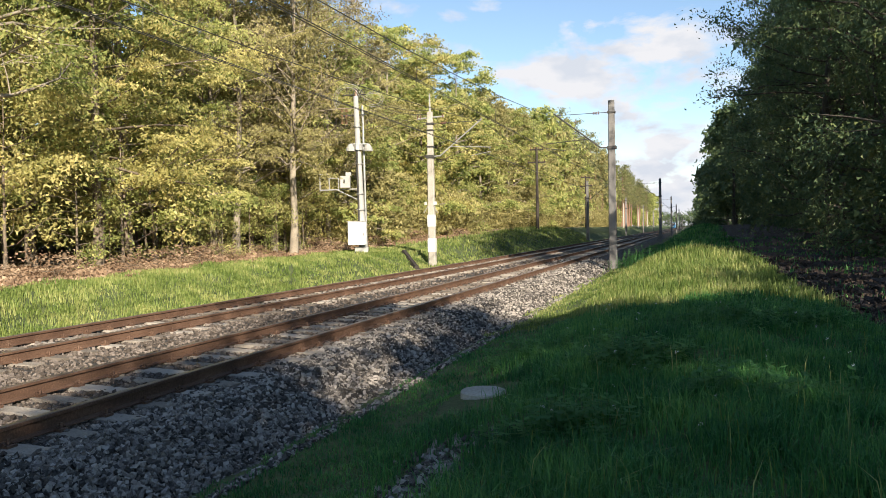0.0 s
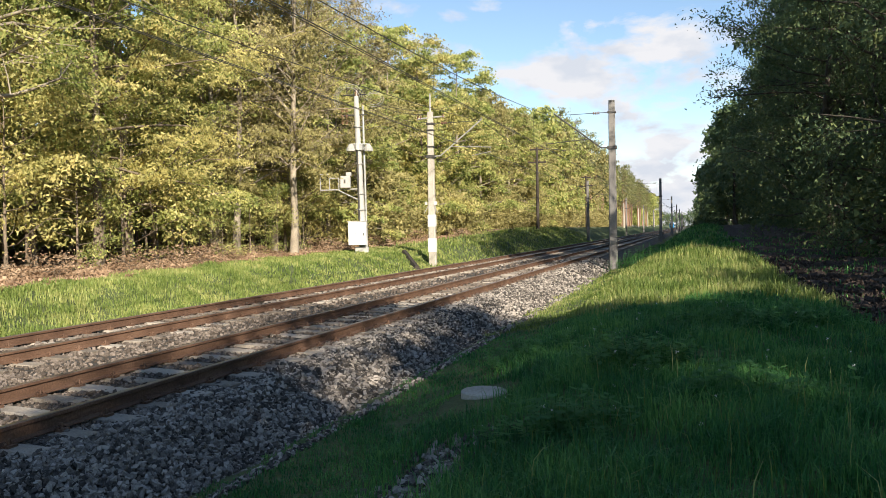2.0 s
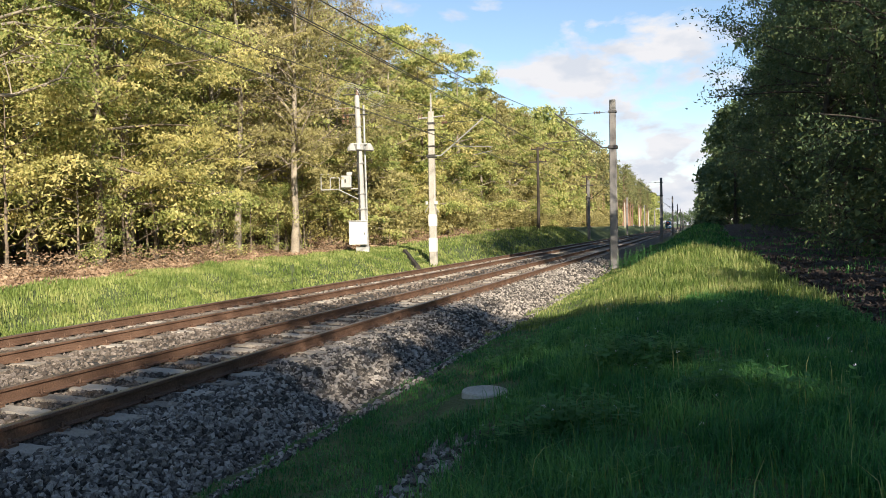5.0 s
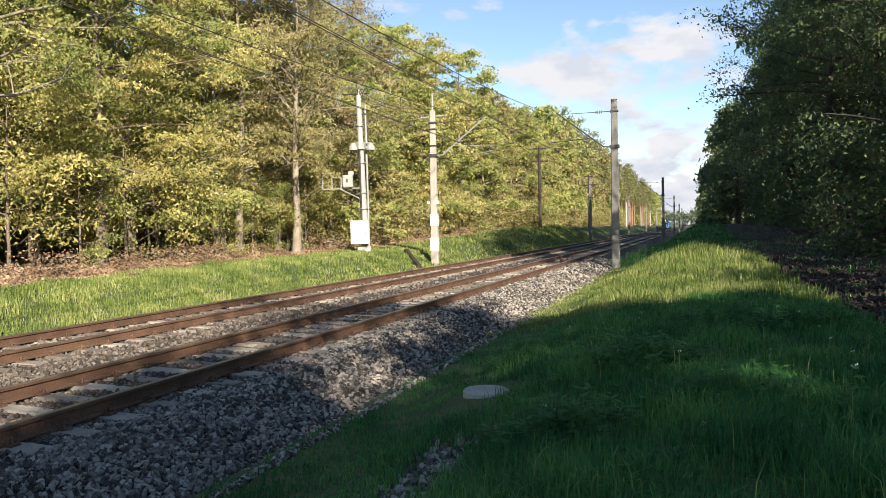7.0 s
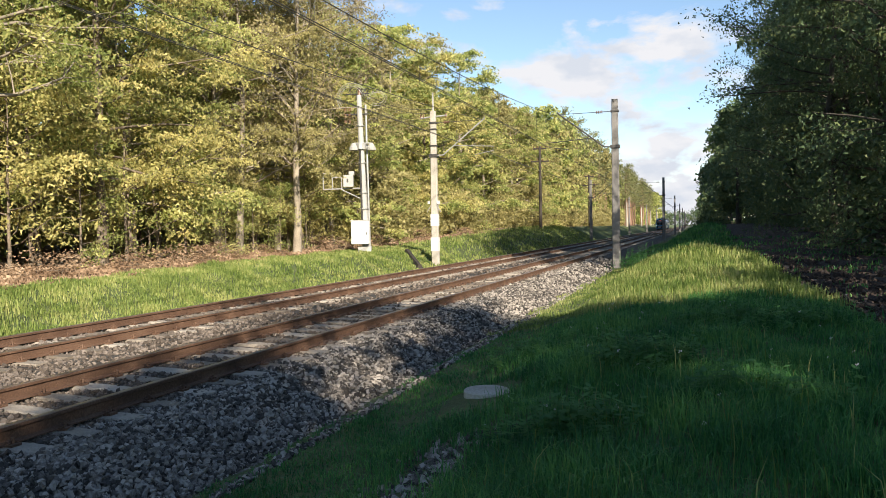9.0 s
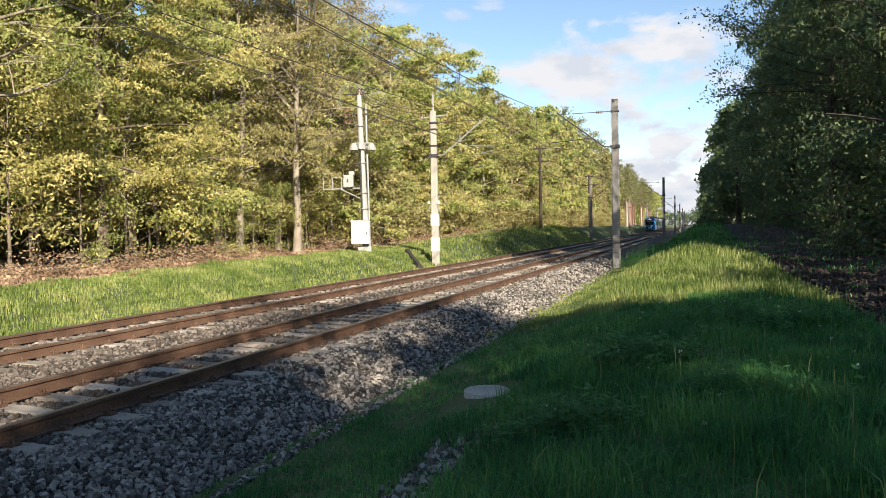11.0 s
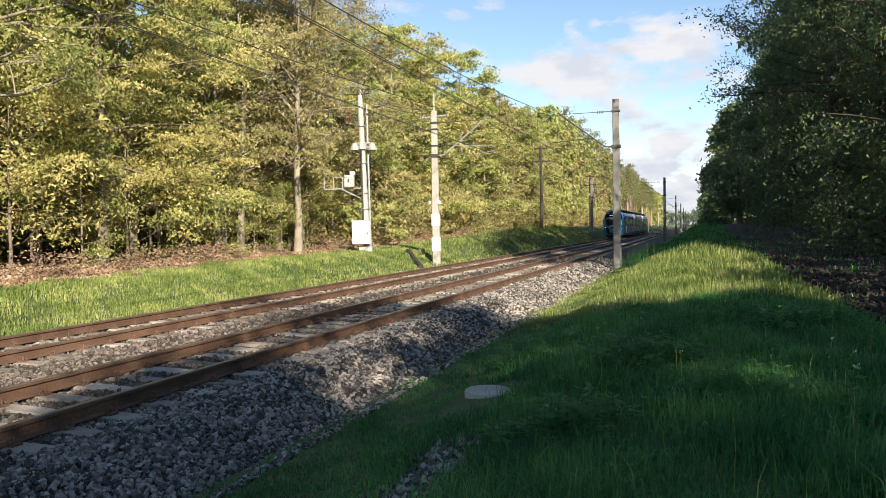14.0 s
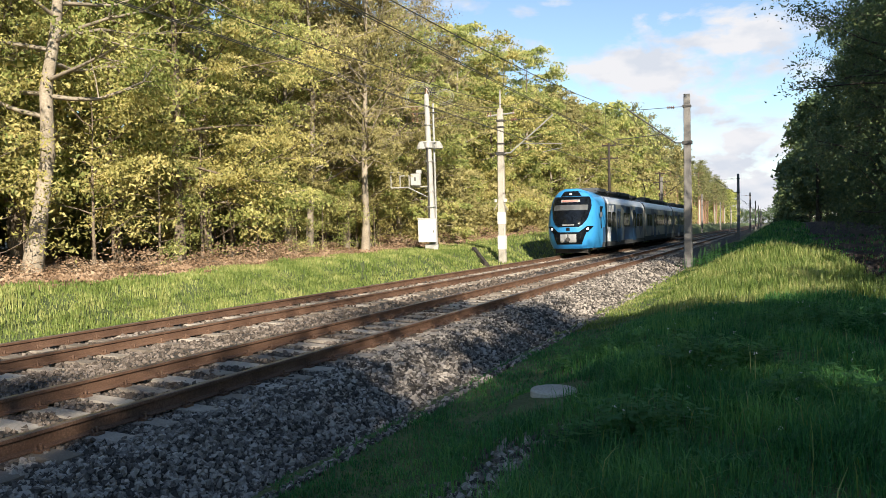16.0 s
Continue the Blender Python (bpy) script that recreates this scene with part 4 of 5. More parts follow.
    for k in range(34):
        put(shrub_dark, 10.0 + 0.02 * k + r.uniform(0, 6), 74 + 2.4 * k + r.uniform(-1, 1), r.uniform(1.0, 1.5), r.uniform(0, 6.28), "dark leafy shrub added to darken the forest edge", "right edge shrubs", cat="shrub")
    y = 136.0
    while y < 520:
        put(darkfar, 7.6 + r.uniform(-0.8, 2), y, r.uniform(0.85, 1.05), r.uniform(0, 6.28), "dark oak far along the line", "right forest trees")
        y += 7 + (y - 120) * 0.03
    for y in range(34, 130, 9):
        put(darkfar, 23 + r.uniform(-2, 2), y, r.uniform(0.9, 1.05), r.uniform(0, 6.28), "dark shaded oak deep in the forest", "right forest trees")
    # unseen oaks behind and beside the camera, added to shade bank and ballast
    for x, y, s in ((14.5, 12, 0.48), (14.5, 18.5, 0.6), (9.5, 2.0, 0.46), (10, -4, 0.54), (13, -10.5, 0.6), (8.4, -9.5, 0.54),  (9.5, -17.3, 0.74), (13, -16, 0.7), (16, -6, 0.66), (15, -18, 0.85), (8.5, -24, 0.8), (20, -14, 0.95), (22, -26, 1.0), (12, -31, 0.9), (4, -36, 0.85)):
        put(thin[r.randrange(2)], x, y, s, r.uniform(0, 6.28), "unseen dark oak added to shade the grass bank", "right forest trees")
    # sparse out-of-view oak, added for half-shade on the ballast
    put(lace, 10.8, -7.5, 1.0, 0.3, "unseen thin-leafed oak added to dapple the ballast", "right forest trees")
    # two out-of-view shrubs, added to cast shade on the ploughed strip
    for x, y in ((8.5, 14.0), (9.0, 11.0)):
        put(shrub_dark, x, y, 1.3, r.uniform(0, 6.28), "dark leafy shrub added to darken the forest edge", "right edge shrubs", cat="shrub")
    # undergrowth deep in the wood
    y = 0.0
    while y < 190:
        for x0 in (-33, -41, -52):
            put(shrub, x0 + r.uniform(-2, 2), y + r.uniform(-1.5, 1.5), r.uniform(0.8, 1.3), r.uniform(0, 6.28), "dark undergrowth shrub deep in the wood", "undergrowth shrubs", cat="shrub")
        y += 5.5
    # woods that close the far end of the line
    for k in range(26):
        put(shrub_dark, -95 + 6 * k + r.uniform(-2, 2), 1000 + r.uniform(-60, 60), r.uniform(3.2, 4.6), r.uniform(0, 6.28), "dark tree in the woods at the end of the line", "distant forest trees")
    for src in (pale, lace, bracken, airy, bush, *young, inner, shrub_dark, *edge, *near, *mid, *far, bare, *sap, shrub, *pines, *dark, darkmid, darkfar, *thin):
        drop(src)


make_forest()
# ---------------------------------------------------------------- grass


def blades(x, y, z, length, width, seed, bend=0.5):
    """Grass blades: a quad and a tip each, bent to one side."""
    r = np.random.default_rng(seed)
    n = len(x)
    a = r.uniform(0, 2 * np.pi, n)
    d = np.stack([np.cos(a), np.sin(a), np.zeros(n)], -1)
    s = np.stack([-np.sin(a), np.cos(a), np.zeros(n)], -1)
    p = np.stack([x, y, z - 0.02], -1)
    L, w = np.asarray(length)[:, None], np.asarray(width)[:, None]
    b = (r.uniform(0.1, 1.0, n) * bend)[:, None]
    up = np.array([[0, 0, 1.0]])
    m = p + up * L * 0.6 + d * L * b * 0.28
    t = p + up * L * (1 - 0.35 * b) + d * L * b
    V = np.stack([p - s * w / 2, p + s * w / 2, m + s * w * 0.38, m - s * w * 0.38, t], 1).reshape(-1, 3)
    base = np.arange(n)[:, None] * 5
    T = np.concatenate([base + np.array([[0, 1, 2]]), base + np.array([[0, 2, 3]]), base + np.array([[3, 2, 4]])])
    return V, T


def make_grass():
    r = np.random.default_rng(21)
    X, Y, Ls, Ws = [], [], [], []

    def sow(x0, x1, y0, y1, dens, length, width, lo=None):
        n = int((x1 - x0) * (y1 - y0) * dens)
        x, y = r.uniform(x0, x1, n), r.uniform(y0, y1, n)
        k = np.ones(n, bool)
        if lo is not None:
            k = lo(x, y)
        k &= r.random(n) < 0.72 + 0.5 * wob(x, y, 0.5, 4.0)
        x, y = x[k], y[k]
        X.append(x); Y.append(y)
        tuft = 1 + 0.45 * wob(x, y, 0.8, 1.0)
        low = 1 - 0.62 * smooth01((-1.9 - x) / 0.9) * smooth01((x + 5) / 0.5)
        Ls.append(length * low * tuft * r.uniform(0.5, 1.35, len(x))); Ws.append(width * r.uniform(0.6, 1.4, len(x)))

    def inview(x, y):
        return (x > -0.95 * y - 0.5) & (x < 0.32 * y + 0.6)

    edge = lambda x, y: inview(x, y) & (x > -3.95 + 0.26 * wob(x, y, 0.9, 3.0) + 0.16 * wob(x, y, 0.25, 1.0)) & (x < 2.4 + 0.4 * wob(x, y, 0.7, 2.0)) & \
        (r.random(len(x)) > 1.25 * np.exp(-((x + 1.85 + 0.1 * (y - 3.4) / 2.9) / (0.25 + 0.08 * wob(x, y, 0.3, 0.5))) ** 2) * smooth01((6.5 - y) / 1.0)) & (np.hypot(x + 2.2, (y - 7.95) * 0.5) > 0.46)
    sow(-4.2, 2.8, 2.6, 5.5, 2900, 0.2, 0.0075, edge)
    sow(-4.2, 2.8, 5.5, 9, 1900, 0.2, 0.009, edge)
    sow(-4.2, 2.8, 9, 15, 900, 0.2, 0.013, edge)
    sow(-4.2, 2.8, 15, 25, 480, 0.22, 0.017, edge)
    sow(-4.2, 2.8, 25, 40, 230, 0.26, 0.026, edge)
    sow(-4.4, 6, 40, 90, 28, 0.3, 0.07, lambda x, y: inview(x, y) & (x < 2.6 + 0.8 * wob(x, y, 1.5, 2.0)))
    around = lambda x, y: ~inview(x, y) & (x > -4.0 + 0.35 * wob(x, y, 0.9, 3.0)) & (x < 2.4 + 0.4 * wob(x, y, 0.7, 2.0)) & (np.hypot(x, y) > 0.5)
    sow(-4.3, 2.8, -14, 8, 260, 0.22, 0.015, around)
    x, y, l, w = map(np.concatenate, (X, Y, Ls, Ws))
    # blades of the sunlit stretch take the colour with sunlight put in
    in_sun = (y > 15.5 + 1.5 * wob(x, y, 0.8, 0.2)) & (y < 42)
    V, T = blades(x[~in_sun], y[~in_sun], gz(x[~in_sun], y[~in_sun]), l[~in_sun], w[~in_sun], 1, 0.95)
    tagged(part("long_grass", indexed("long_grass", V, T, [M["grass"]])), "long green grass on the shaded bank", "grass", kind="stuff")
    V, T = blades(x[in_sun], y[in_sun], gz(x[in_sun], y[in_sun]), l[in_sun] * 1.1, w[in_sun], 3)
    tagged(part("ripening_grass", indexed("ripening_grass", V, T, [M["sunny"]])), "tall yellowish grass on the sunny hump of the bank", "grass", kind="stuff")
    n = 300
    x, y = r.uniform(-1.4, 2.2, n), 3.7 + r.random(n) ** 1.5 * 7
    k = inview(x, y)
    x, y = x[k], y[k]
    V, T = blades(x, y, gz(x, y), r.uniform(0.28, 0.46, len(x)), r.uniform(0.005, 0.009, len(x)), 41, 0.9)
    tagged(part("tall_grass_blades", indexed("tall_grass_blades", V, T, [M["sunny"]])), "taller pale grass blades rising from the bank", "grass", kind="stuff")
    X.clear(); Y.clear(); Ls.clear(); Ws.clear()
    strip = lambda x, y: (x < -12.75 + 0.3 * wob(x, y, 0.8, 1.0)) & (x > forest_edge(y) + 0.6 * wob(x, y, 1.4, 2.0)) & (x > -1.75 * y + 2)
    sow(-19, -12.4, 8, 24, 820, 0.15, 0.024, strip)
    sow(-19, -12.4, 24, 45, 240, 0.15, 0.042, strip)
    sow(-19.5, -12.4, 45, 110, 45, 0.22, 0.06, strip)
    x, y, l, w = map(np.concatenate, (X, Y, Ls, Ws))
    # verge blades: sunlight put into their brighter colour
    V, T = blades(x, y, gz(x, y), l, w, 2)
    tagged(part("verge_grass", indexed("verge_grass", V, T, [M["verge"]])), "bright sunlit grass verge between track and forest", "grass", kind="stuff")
    # dry leaves and twigs at the forest edge and on the ploughed strip
    n = 16000
    y = 12 + r.random(n) ** 1.4 * 60
    x = forest_edge(y) + 0.5 - np.abs(r.normal(0, 3.6, n))
    c = np.stack([x, y, gz(x, y) + 0.03], -1)
    n2 = 250
    x2, y2 = r.uniform(2.3, 9, n2), 7 + r.random(n2) ** 1.3 * 40
    c2 = np.stack([x2, y2, gz(x2, y2) + 0.03], -1)
    c = np.concatenate([c, c2])
    me = quads("dry_leaves", leaves(c, np.full(len(c), 0.05), len(c), 0.16, 4, 0, 0.3), [M["dry"]], 3)
    tagged(part("dry_leaves", me), "brown dry leaves on the forest floor", "leaf litter", kind="stuff")


make_grass()


def make_weeds():
    """Broad-leaved weeds, cranesbill clumps and small pale flowers in the bank's grass."""
    r = np.random.default_rng(33)
    stems, tops = [], []
    for cx, cy, rad, n, h in ((-0.55, 8.3, 0.75, 90, 0.32), (-0.9, 5.9, 0.5, 40, 0.3), (0.9, 11.5, 1.4, 150, 0.32), (-2.7, 34.5, 0.9, 70, 0.8), (0.5, 6.9, 0.6, 30, 0.28), (-2.2, 10.5, 0.7, 30, 0.3)):
        for k in range(n):
            x, y = cx + r.normal(0, rad * 0.5), cy + r.normal(0, rad * 0.5)
            z = float(gz(x, y))
            hh = h * r.uniform(0.6, 1.2)
            tip = np.array([x + r.normal(0, 0.05), y + r.normal(0, 0.05), z + hh])
            stems.append(([(x, y, z - 0.05), tip], [0.005, 0.003]))
            for q in range(7):
                u = 0.45 + 0.55 * q / 6
                tops.append(np.array([x, y, z]) * (1 - u) + tip * u)
    V, F = tube_arrays(stems, 3)
    c = np.array(tops)
    n = len(c) * 2
    rr = np.random.default_rng(4)
    k = rr.integers(0, len(c), n)
    a = rr.uniform(0, 6.283, n)
    d = np.stack([np.cos(a), np.sin(a), rr.uniform(-0.35, 0.25, n)], -1) * rr.uniform(0.06, 0.13, n)[:, None]
    s = np.stack([-np.sin(a), np.cos(a), np.zeros(n)], -1) * 0.022
    p = c[k]
    Q = np.stack([p, p + d * 0.45 + s, p + d, p + d * 0.45 - s], 1).reshape(-1, 3)
    t = tagged(empty("weed_patch"), "broad-leaved green weeds growing among the grass", "weeds", kind="stuff")
    part("weed_stems", indexed("weed_stems", V, F, [M["weed"]]), None, t)
    part("weed_leaves", quads("weed_leaves", Q, [M["weed"]]), None, t)
    n = 60
    x, y = rr.uniform(-1.6, 2.2, n), rr.uniform(4.5, 15, n)
    z = gz(x, y) + rr.uniform(0.25, 0.42, n)
    c = np.stack([x, y, z], -1)
    me = quads("meadow_flowers", leaves(np.repeat(c, 5, 0), np.full(n * 5, 0.008), n * 5, 0.016, 3, 0, 1), [M["whitepaint"]], 3)
    tagged(part("meadow_flowers", me), "tiny white flowers among the grass", "flowers", kind="stuff")


make_weeds()


def make_clods():
    r = np.random.default_rng(17)
    n = 2600
    y = 7 + r.random(n) ** 1.3 * 30
    x = 2.5 + 0.3 * wob(y * 0 + 1, y, 1.2, 2.0) + np.abs(r.normal(0, 1.6, n))
    s = r.uniform(0.03, 0.1, n) * (1 + 0.9 * (r.random(n) < 0.12))
    me = stones("dirt_clods", x, y, gz(x, y) + s * 0.2, s, 8, "dirt")
    tagged(part("dirt_clods", me), "dark crumbly clods on the ploughed strip", "soil", kind="stuff")
    # thin weeds and rough grass between the clods
    n = 9000
    y = 8 + r.random(n) ** 1.2 * 50
    x = r.uniform(2.3, 10, n)
    k = wob(x, y, 1.6, 0.3) > 0.15
    x, y = x[k], y[k]
    V, T = blades(x, y, gz(x, y), r.uniform(0.08, 0.24, len(x)), 0.012 + 0.0009 * y, 12)
    tagged(part("rough_grass", indexed("rough_grass", V, T, [M["grass"]])), "thin rough grass on the ploughed strip", "grass", kind="stuff")


make_clods()


def make_slab():
    bm = bmesh.new()
    add_tube(bm, [(0, 0, -0.3), (0, 0, 0.085), (0, 0, 0.1)], [0.265, 0.265, 0.25], 28)
    z = float(gz(-2.25, 8.3))
    t = tagged(empty("concrete_marker", pose(-2.25, 8.3, z - 0.05)), "round grey concrete cap standing low in the grass", "concrete cap")
    part("cap", bm, M["concrete"], t)


make_slab()


def make_pole_shadow():
    # solid dark bar standing in for a cast pole shadow on the bank
    a, b = Vector((-13.3, 36.4, 0)), Vector((-15.3, 39.8, 0))
    a.z, b.z = float(gz(a.x, a.y)) + 0.1, float(gz(b.x, b.y)) + 0.12
    t = tagged(empty("old_timber"), "dark bar in place of a pole's shadow up the grass bank", "timber")
    part("beam", tube([a, a.lerp(b, 0.5), b], 0.16, 6), M["tar_wood"], t)


make_pole_shadow()

# ---------------------------------------------------------------- train (nose at y = 0, towards -y)


def livery():
    """Train sides: dark blue broken by large pale beige and grey shards."""
    m = bpy.data.materials.new("patterned_train_side")
    m.use_nodes = True
    nt = m.node_tree
    n, link = nt.nodes, nt.links.new
    p = n["Principled BSDF"]
    p.inputs["Roughness"].default_value = 0.35
    co = n.new("ShaderNodeTexCoord")
    mp = n.new("ShaderNodeMapping")
    mp.inputs["Scale"].default_value = (0.05, 0.42, 0.5)
    mp.inputs["Rotation"].default_value = (radians(28), 0, 0)
    vo = n.new("ShaderNodeTexVoronoi")
    vo.inputs["Scale"].default_value = 1.35
    r = ramp_node(nt, [(0.0, (0.03, 0.075, 0.16)), (0.22, (0.3, 0.32, 0.31)), (0.46, (0.045, 0.12, 0.26)), (0.58, (0.46, 0.45, 0.38)), (0.78, (0.2, 0.24, 0.27))])
    r.color_ramp.interpolation = "CONSTANT"
    sp = n.new("ShaderNodeSeparateXYZ")
    link(co.outputs["Object"], mp.inputs[0])
    link(mp.outputs[0], vo.inputs["Vector"])
    link(vo.outputs["Color"], sp.inputs[0])
    link(sp.outputs[0], r.inputs[0])
    link(r.outputs[0], p.inputs["Base Color"])
    return m


M["blue"] = surface("bright_blue_train_paint", [(0.3, (0.03, 0.21, 0.47)), (0.7, (0.038, 0.25, 0.54))], 0.28, 2, 30, 0)
M["livery"] = livery()
M["trainwhite"] = surface("pale_cantrail_paint", [(0.3, (0.8, 0.82, 0.84)), (0.7, (0.86, 0.87, 0.88))], 0.35, 2, 30, 0)
M["roofgrey"] = surface("dark_roof_grey", [(0.3, (0.05, 0.055, 0.06)), (0.7, (0.1, 0.105, 0.11))], 0.6, 2, 20, 0.1)
M["glass"] = surface("dark_train_glass", [(0.3, (0.008, 0.011, 0.016)), (0.7, (0.014, 0.018, 0.024))], 0.08, 2, 20, 0)
M["underframe"] = surface("sooty_underframe", [(0.3, (0.02, 0.019, 0.018)), (0.7, (0.06, 0.052, 0.045))], 0.8, 3, 30, 0.2)
M["lamp_on"] = glow("lit_headlight", (1.0, 0.97, 0.88), 2.2)
M["display"] = surface("unlit_display_strip", [(0.3, (0.45, 0.46, 0.48)), (0.7, (0.6, 0.6, 0.6))], 0.4, 4, 30, 0)

M["navy"] = surface("dark_navy_train_paint", [(0.3, (0.012, 0.035, 0.1)), (0.7, (0.018, 0.05, 0.13))], 0.35, 2, 30, 0)
M["redtext"] = glow("red_display_writing", (0.75, 0.12, 0.05), 0.6)

NOSE_Z = [0.42, 0.7, 1.0, 1.3, 1.6, 1.9, 2.2, 2.5, 2.8, 3.05, 3.3, 3.5, 3.7, 3.86]
NOSE_W = [1.05, 1.2, 1.29, 1.34, 1.36, 1.36, 1.35, 1.33, 1.29, 1.23, 1.14, 1.0, 0.78, 0.4]
BODY_Z = [0.42, 0.8, 1.2, 2.4, 2.9, 3.15, 3.4, 3.6, 3.74, 3.86]
BODY_W = [1.38, 1.42, 1.43, 1.43, 1.42, 1.38, 1.25, 0.98, 0.6, 0.2]


def nose_w(z):
    return float(np.interp(z, NOSE_Z, NOSE_W))


def nose_y(x, z):
    """How far back the curved front lies at the height z and x off the middle."""
    return 0.8 * (abs(x) / 1.36) ** 2.2 + 0.40 * max(0.0, z - 1.75) ** 1.2 + 0.5 * max(0.0, 0.95 - z) ** 1.3


def front_panel(zs, half, out, x_lo=None, cols=10):
    """A panel that follows the curved front; half(z): its half width, or x_lo(z) to half(z)."""
    bm = bmesh.new()
    rows = []
    for z in zs:
        a = -half(z) if x_lo is None else x_lo(z)
        b = half(z)
        rows.append([bm.verts.new((a + (b - a) * k / cols, nose_y(a + (b - a) * k / cols, z) - out, z)) for k in range(cols + 1)])
    fs = []
    for r0, r1 in zip(rows, rows[1:]):
        for k in range(cols):
            fs.append(bm.faces.new((r0[k], r0[k + 1], r1[k + 1], r1[k])))
    bmesh.ops.solidify(bm, geom=fs, thickness=0.02)
    return bm


def cab_mesh(length):
    """Leading car shell: curved front running back into the straight sides."""
    zs = NOSE_Z
    back = [length, 12.0, 8.0, 5.0, 3.6, 2.8, 2.2, 1.8]
    F, idx = [], []
    fr = 16

    def side(z, y, s):
        k = smooth01((y - nose_y(nose_w(z), z)) / 2.6)
        return (s * (nose_w(z) * (1 - k) + float(np.interp(z, BODY_Z, BODY_W)) * k), y, z)

    grid = []
    for z in zs:
        y0 = nose_y(nose_w(z), z)
        row = [side(z, max(y, y0 + 0.02 * (8 - i)), -1) for i, y in enumerate(back)]
        row += [(-nose_w(z) + 2 * nose_w(z) * k / fr, nose_y(-nose_w(z) + 2 * nose_w(z) * k / fr, z), z) for k in range(fr + 1)]
        row += [side(z, max(y, y0 + 0.02 * (8 - i)), 1) for i, y in list(enumerate(back))[::-1]]
        grid.append(row)
    V = np.array(grid)
    nz, w = V.shape[:2]
    for i in range(nz - 1):
        for j in range(w - 1):
            F.append((i * w + j, i * w + j + 1, (i + 1) * w + j + 1, (i + 1) * w + j))
            c = V[i:i + 2, j:j + 2].reshape(-1, 3).mean(0)
            front = c[1] < 3.1 + 0.5 * (c[2] - 1.5)
            idx.append(0 if front and c[2] < 3.8 else (3 if c[2] > 3.55 else (2 if c[2] > 3.02 else (1 if c[2] > 0.7 else 3))))
    me = indexed("car_body", V.reshape(-1, 3), F, [M["blue"], M["livery"], M["trainwhite"], M["roofgrey"]], idx, True)
    return me


def car_mesh(y0, y1):
    zs = [0.42, 0.6, 0.8, 1.2, 1.8, 2.4, 2.9, 3.02, 3.15, 3.4, 3.55, 3.74, 3.86]
    sec = [(-float(np.interp(z, BODY_Z, BODY_W)), z) for z in zs] + [(float(np.interp(z, BODY_Z, BODY_W)), z) for z in zs[::-1]]
    ys = np.linspace(y0, y1, 5)
    k = len(sec)
    V = [(x, y, z) for y in ys for x, z in sec]
    F, idx = [], []
    for i in range(len(ys) - 1):
        for j in range(k):
            F.append((i * k + j, i * k + (j + 1) % k, (i + 1) * k + (j + 1) % k, (i + 1) * k + j))
            z = (sec[j][1] + sec[(j + 1) % k][1]) / 2
            idx.append(3 if z > 3.55 or z < 0.72 else (2 if z > 3.02 else 1))
    for e in (0, len(ys) - 1):
        for j in range(len(zs) - 1):
            F.append((e * k + j, e * k + j + 1, e * k + k - 2 - j, e * k + k - 1 - j))
            idx.append(3)
    return indexed("car_body", V, F, [M["blue"], M["livery"], M["trainwhite"], M["roofgrey"]], idx, False)


def pane_mesh(name, length, z0, z1, material):
    bm = box(-0.012, 0.012, -length / 2, length / 2, z0, z1)
    bmesh.ops.bevel(bm, geom=[e for e in bm.edges if abs(e.verts[0].co.x - e.verts[1].co.x) > 0.01], offset=0.06, segments=2, affect="EDGES")
    me = bpy.data.meshes.new(name)
    bmesh.ops.recalc_face_normals(bm, faces=bm.faces)
    bm.to_mesh(me); bm.free()
    me.materials.append(material)
    return me


